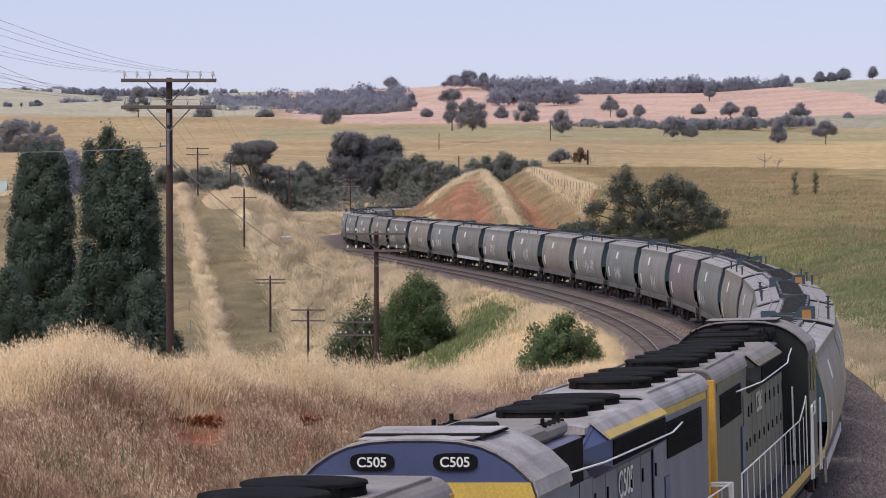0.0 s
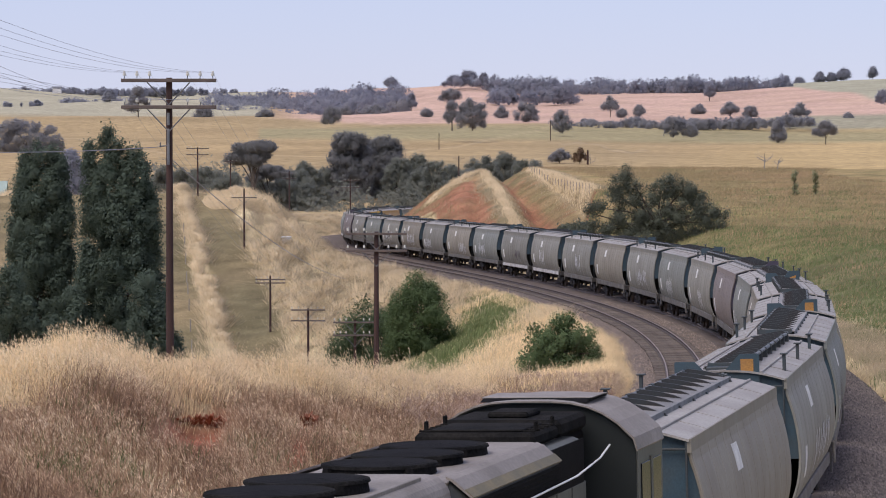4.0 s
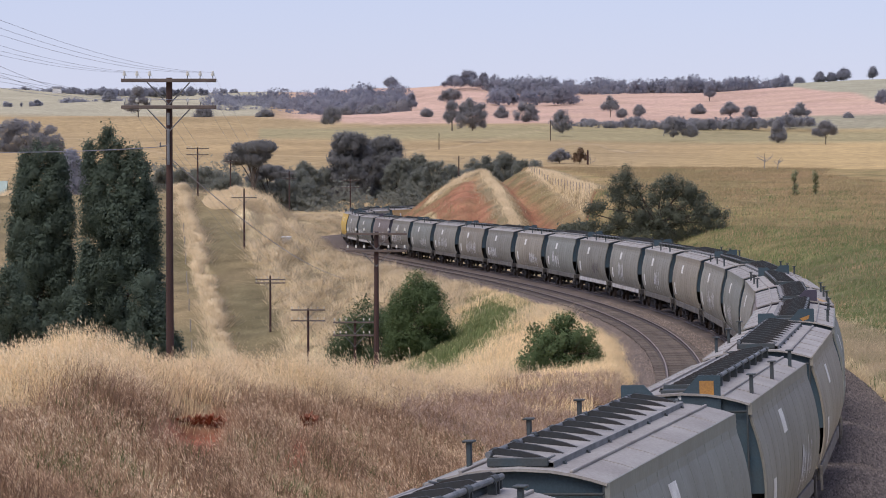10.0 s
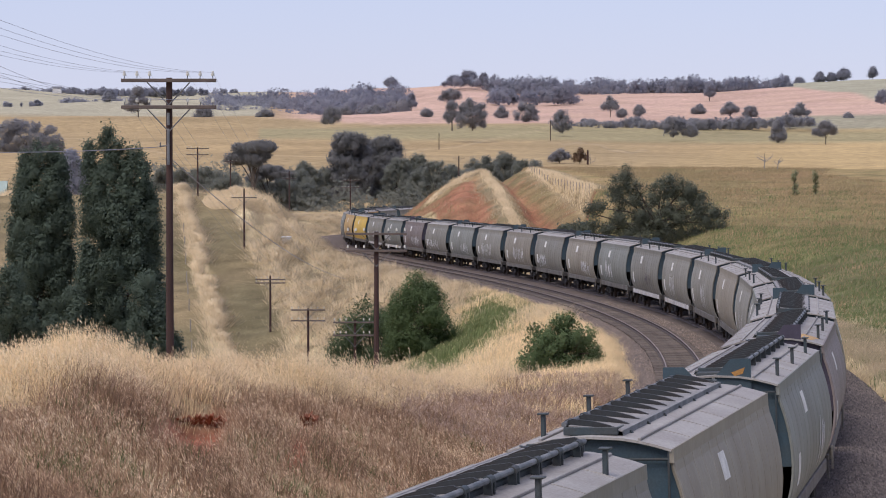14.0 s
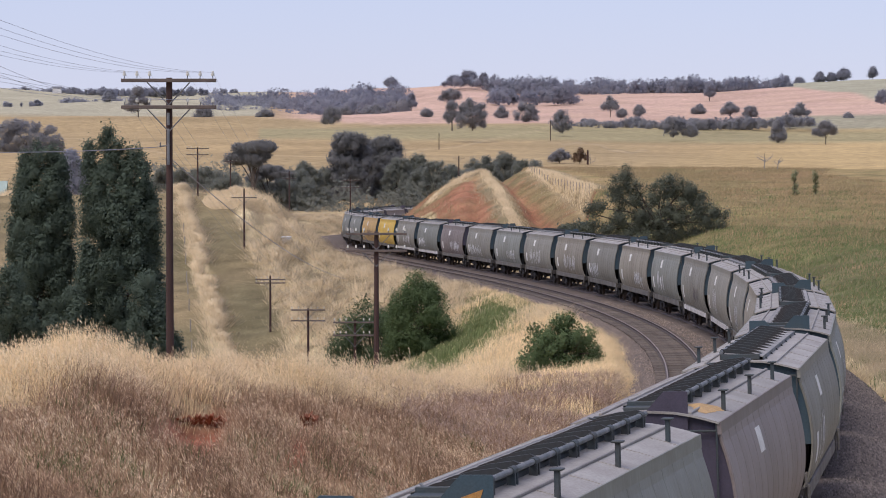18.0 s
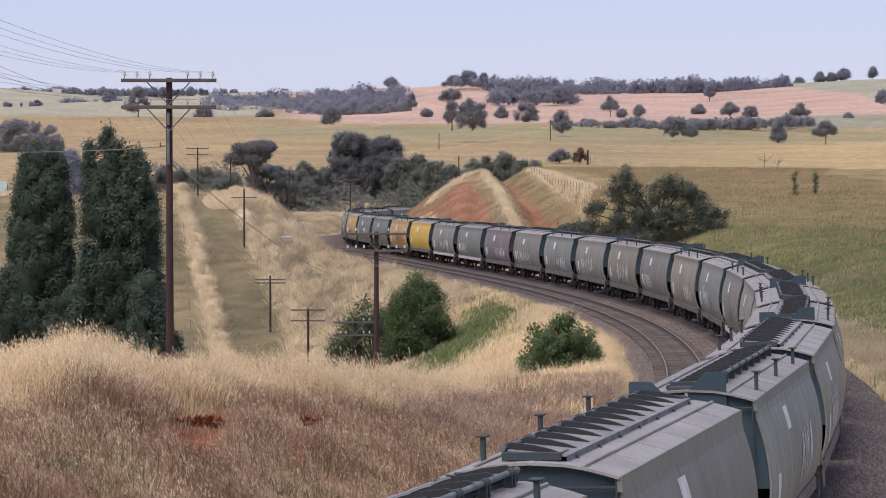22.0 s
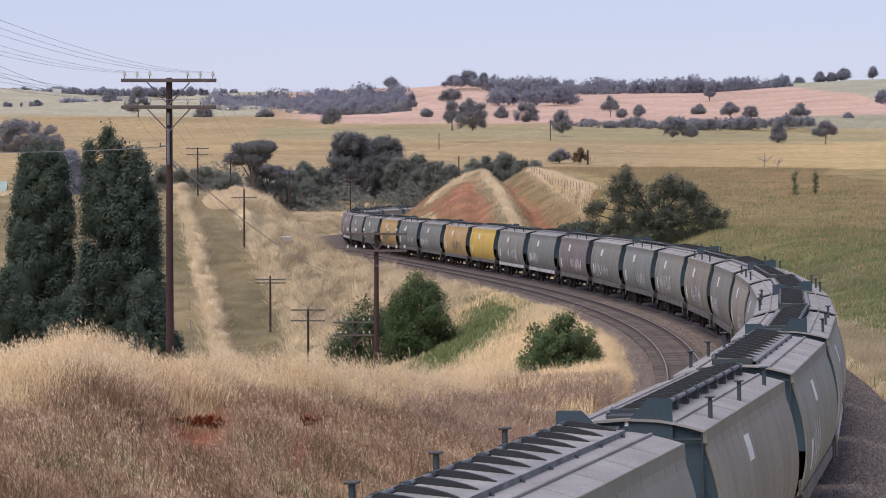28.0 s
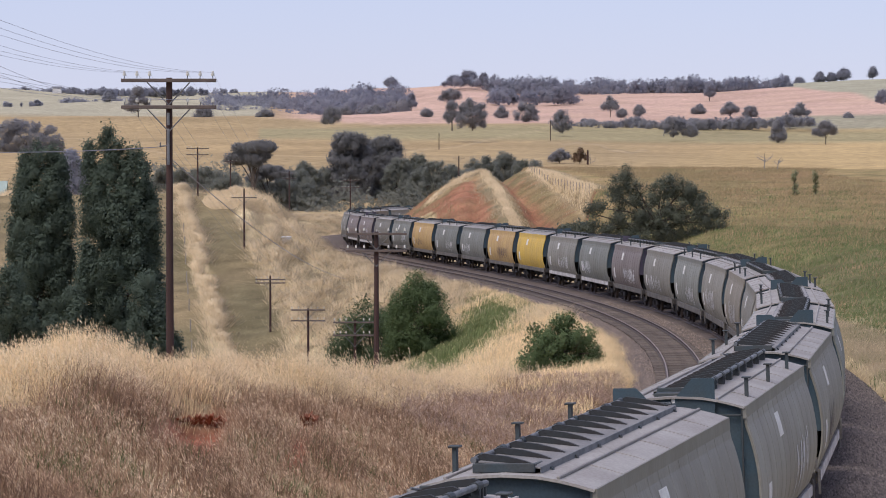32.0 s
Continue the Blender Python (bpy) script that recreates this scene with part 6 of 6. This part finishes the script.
def build_grass():
    rng = np.random.default_rng(12)

    def off_scars(x, y, s, o):
        bare = (wave(x, y, 5, 9) > 0.66) & (rng.random(len(x)) < 0.6)
        return ~bare & whole(x, y)

    def whole(x, y):
        scar = np.zeros(len(x), bool)
        for cx, half, back, fz in SCARPS:
            scar |= (np.abs(x - cx) < half * 1.1) & (y > back - 9.0) & (y < back + 0.1)
        return ~(scar & (rng.random(len(x)) < np.where(np.abs(y - 72) < 4.5, 1.0, 0.95)))

    def brown(x, y, s, o):
        return off_scars(x, y, s, o) & (s + 3 * wave(x, y, 2, 3) < 70 + 20 * rng.random(len(x)))

    def crest(x, y, s, o):
        return off_scars(x, y, s, o) & (o < np.interp(s, (35, 45, 52, 57, 64, 75), (-14.6, -14.0, -13.6, -12.9, -11.8, -11.2)) - 0.7 * wave(x, y, 1.1, 5) + 0.6 * (rng.random(len(x)) - 0.5))

    def shorter(clumps):
        """Sparser soil along the dip of the crest keeps the oats low there."""
        x, y, lean, h = clumps
        return x, y, lean, h * np.interp(x, (-8.8, -7.2, -4.8, -3.0), (0.97, 0.7, 0.74, 0.95))

    meadow("bank_grass", "tawny dry grass on the cutting bank", m_brown_grass, tussocks(26, 92, -14.8, -6.7, 9800, 15, 0.15, rng, 0.25, 0.7, brown, 0.6), 0.010, rng, (0.42, 4, 0.085, m_tawny_heads))
    meadow("crest_grass", "tall bleached oat grass on the bank crest", m_pale_grass, shorter(tussocks(34, 106, -18.5, -10.8, 9800, 20, 0.17, rng, 0.5, 1.15, crest, 0.5)), 0.009, rng, (0.85, 4, 0.09, m_heads), True)
    meadow("crest_stalks", "tall nodding oat stalks standing out of the crest", m_pale_grass, shorter(tussocks(44, 106, -17.5, -13.4, 1500, 7, 0.12, rng, 0.62, 1.08, crest, 0.6, 6.0)), 0.008, rng, (1.0, 9, 0.07, m_heads))
    meadow("bank_weeds", "dull olive weeds in dry grass", m_olive_grass, tussocks(38, 100, -14, -7, 950, 22, 0.16, rng, 0.2, 0.5, off_scars), 0.014, rng)
    meadow("slope_weeds", "purplish brown seeding grass on the slope", m_brown_grass, tussocks(66, 106, -13.5, -6.2, 3600, 16, 0.16, rng, 0.35, 0.85, lambda x, y, s, o: wave(x, y, 3, 7) > -0.25), 0.011, rng, (0.75, 4, 0.08, m_mauve_heads))
    meadow("edge_weeds", "olive weeds along the foot of the slope", m_olive_grass, tussocks(60, 106, -9.5, -6.1, 900, 18, 0.16, rng, 0.25, 0.6, lambda x, y, s, o: wave(x, y, 2.2, 11) > 0.0), 0.013, rng)
    dry = lambda x, y, s, o: (rng.random(len(x)) > 1.15 * damp(s, o)) & whole(x, y) & ((s + 5 * wave(x, y, 2.5, 3) > 98) | (o < -12.5) | (rng.random(len(x)) < 0.35))
    meadow("slope_grass", "pale dry grass on the railway slope", m_pale_grass, tussocks(70, 205, -18, -5.75, 13500, 12, 0.2, rng, 0.3, 0.75, dry), 0.02, rng, (0.5, 2, 0.1, m_heads), True)

    beside = lambda x, y, s, o: (o < np.interp(s, (96, 112, 126, 140, 205), (-6.5, -5.75, -5.3, -5.0, -4.95)) + 0.3 * wave(x, y, 1.2, 6)) & ((damp(s, o) < 0.4) | (rng.random(len(x)) < 0.6))
    meadow("trackside_grass", "pale seeding grass crowding the inner rail", m_pale_grass, tussocks(96, 215, -8.2, -4.9, 4200, 16, 0.2, rng, 0.3, 0.72, beside), 0.018, rng, (0.6, 2, 0.09, m_heads), True)

    def off_strips(x, y, s, o):
        u = x + 0.12 * (y - 250)
        strip = (y > 205) & (y < 345) & (o < -14)
        mown = ((u > -17.6) & (u < -13.2)) | (u < -19.2)
        return ~(strip & mown) & (rng.random(len(x)) > 1.15 * damp(s, o))

    meadow("rise_grass", "pale dry grass over the far rise", m_rise_grass, tussocks(150, 470, -42, -5.8, 14500, 14, 0.5, rng, 0.25, 0.6, off_strips, 0.45), 0.035, rng, (0.3, 1, 0.15, m_drift_grass), True)
    billow = lambda x, y, s, o: off_strips(x, y, s, o) & (wave(x, y * 0.55, 1.5, 4.0) > -0.15)
    meadow("billow_grass", "billowing bleached grass in drifts over the rise", m_drift_grass, tussocks(165, 470, -42, -6.0, 6300, 62, 0.46, rng, 0.55, 1.1, billow, 0.45, 1.05), 0.03, rng, (0.35, 1, 0.14, m_drift_grass), True)
    # tall bleached hedge of grass up the rise
    cy = np.arange(205, 335, 0.62)
    cx = -18.4 - 0.12 * (cy - 250) + rng.normal(0, 0.22, len(cy))
    m, per = len(cy), 150
    off = rng.normal(0, 1, (m * per, 2)) * np.array((0.20, 0.32))
    x, y = np.repeat(cx, per) + off[:, 0], np.repeat(cy, per) + off[:, 1]
    tall = np.repeat(rng.uniform(0.6, 1.0, m), per) * rng.uniform(0.55, 1.05, m * per)
    meadow("strip_grass", "tall bleached grass strip up the rise", m_drift_grass, (x, y, off / np.array((0.5, 0.5)) + rng.normal(0, 0.12, off.shape), tall), 0.035, rng, None, True)
    n = 22000
    a, r = rng.uniform(0, 6.28, n), np.sqrt(rng.random(n))
    x, y = -21.0 + 4.2 * r * np.cos(a), 324 + 8 * r * np.sin(a)
    meadow("knoll_grass", "billowing bleached grass on the knoll", m_drift_grass, (x, y, rng.normal(0, 0.35, (n, 2)), rng.uniform(0.4, 1.0, n) * (1.1 - 0.6 * r)), 0.04, rng, (0.5, 1, 0.2, m_heads), True)
    wet = lambda x, y, s, o: damp(s, o) > rng.random(len(x)) * 0.75 + 0.15
    meadow("gully_grass", "lush green grass in the wet gully", m_green_grass, tussocks(138, 222, -30, -5.9, 11000, 12, 0.3, rng, 0.25, 0.65, wet), 0.03, rng, (0.25, 1, 0.12, m_pale_grass))
    near_shrub = lambda x, y, s, o: (y > 127.0) & (y < 132.4) & (x > 2.4) & (x < 7.6)
    meadow("shrub_grass", "tall pale seeding grass round the shrub", m_pale_grass, tussocks(105, 150, -22, 0, 26000, 14, 0.18, rng, 0.25, 0.65, near_shrub), 0.016, rng, (0.8, 3, 0.08, m_heads), True)
    off_spur = lambda x, y, s, o: ~((y > 340) & (np.maximum(spine(x, y, SPUR_A, 1.0, True), spine(x, y, SPUR_B, 1.0, True)) > -4.0)) | (rng.random(len(x)) < 0.12)
    dry_hill = lambda x, y, s, o: off_spur(x, y, s, o) & ((y + 25 * wave(x, y, 20, 1) > 255) | (rng.random(len(x)) < 0.35))
    # outer hill
    meadow("hill_grass", "green and tan grass on the hill", m_hill_grass, tussocks(100, 450, 4.6, 62, 13000, 14, 0.7, rng, 0.2, 0.5, dry_hill), 0.035, rng, None, True)
    low = lambda x, y, s, o: ((y + 45 * wave(x, y * 0.5, 9, 3) < 275) | (rng.random(len(x)) < 0.2)) & off_spur(x, y, s, o)
    meadow("hill_weeds", "green weeds on the lower hill", m_olive_grass, tussocks(100, 330, 4.6, 50, 13000, 14, 0.7, rng, 0.18, 0.42, low), 0.032, rng, None, True)
    meadow("verge_grass", "pale dry grass beside the rails", m_rise_grass, tussocks(100, 175, 4.2, 7.5, 2400, 14, 0.25, rng, 0.25, 0.6), 0.016, rng, (0.25, 1, 0.10, m_drift_grass), True)
    # spurs
    n = 15000
    t = rng.random(n)
    pick = rng.choice(3, n, p=(0.42, 0.42, 0.16))
    way = [[np.interp(t, np.linspace(0, 1, len(p)), [q[i] for q in p]) for p in (SPUR_A, SPUR_B, SPUR_C)] for i in (0, 1)]
    x = np.choose(pick, way[0]) + np.where(pick < 2, 0.3, 0) + rng.normal(0, 0.36, n)
    y = np.choose(pick, way[1]) + rng.normal(0, 0.3, n)
    meadow("spur_grass", "pale dry grass along the spoil ridges", m_drift_grass, (x, y, rng.normal(0, 0.35, (n, 2)), rng.uniform(0.3, 0.8, n)), 0.035, rng, None, True)
    n = 16000
    t = rng.random(n)
    pick = rng.choice(2, n)
    side = np.abs(rng.normal(0.9, 0.75, n)) * np.where(rng.random(n) < 0.72, 1, -1)
    way = [[np.interp(t, np.linspace(0, 1, len(p)), [q[i] for q in p]) for p in (SPUR_A, SPUR_B)] for i in (0, 1)]
    x, y = np.choose(pick, way[0]) + 0.3 + np.where(pick == 0, -side, side), np.choose(pick, way[1]) + rng.normal(0, 0.4, n)
    keep = wave(x, y, 1.1, 8) > -0.1
    x, y, n = x[keep], y[keep], int(keep.sum())
    meadow("flank_weeds", "olive weeds on the flanks of the spoil ridges", m_rise_grass, (x, y, rng.normal(0, 0.35, (n, 2)), rng.uniform(0.15, 0.5, n)), 0.035, rng, None, True)


build_grass()
build_sleepers()
# ---- motion ----
def motions():
    """The train rolls round the curve at a steady pace."""
    times = [i * 1.0 for i in range(33)]
    for w, k, near in WAGONS:
        turn = Matrix.Identity(4) if near else Matrix.Rotation(math.pi, 4, "Z")
        walk(w, [(t, pose_on(FIRST + HALF + PITCH * k - SPEED * t, 0.0, 4.75) @ turn) for t in times])
    for ob, s0, back in LOCOS:
        turn = Matrix.Rotation(math.pi, 4, "Z") if back else Matrix.Identity(4)
        walk(ob, [(t, pose_on(s0 - SPEED * t, 0.0, 5.8) @ turn) for t in times])
    # wheels turn under every vehicle
    ticks = [i * 0.1 for i in range(321)]
    for w, near in [(w, near) for w, k, near in WAGONS] + [(ob, not back) for ob, s0, back in LOCOS]:
        for axle in [o for o in w.children_recursive if o.name.split(".")[0] == "wheelset"]:
            x, y, z = axle.location
            way = 1 if near else -1
            walk(axle, [(t, Matrix.Translation((x, y, z)) @ Matrix.Rotation(way * SPEED * t / z, 4, "Y")) for t in ticks])


motions()
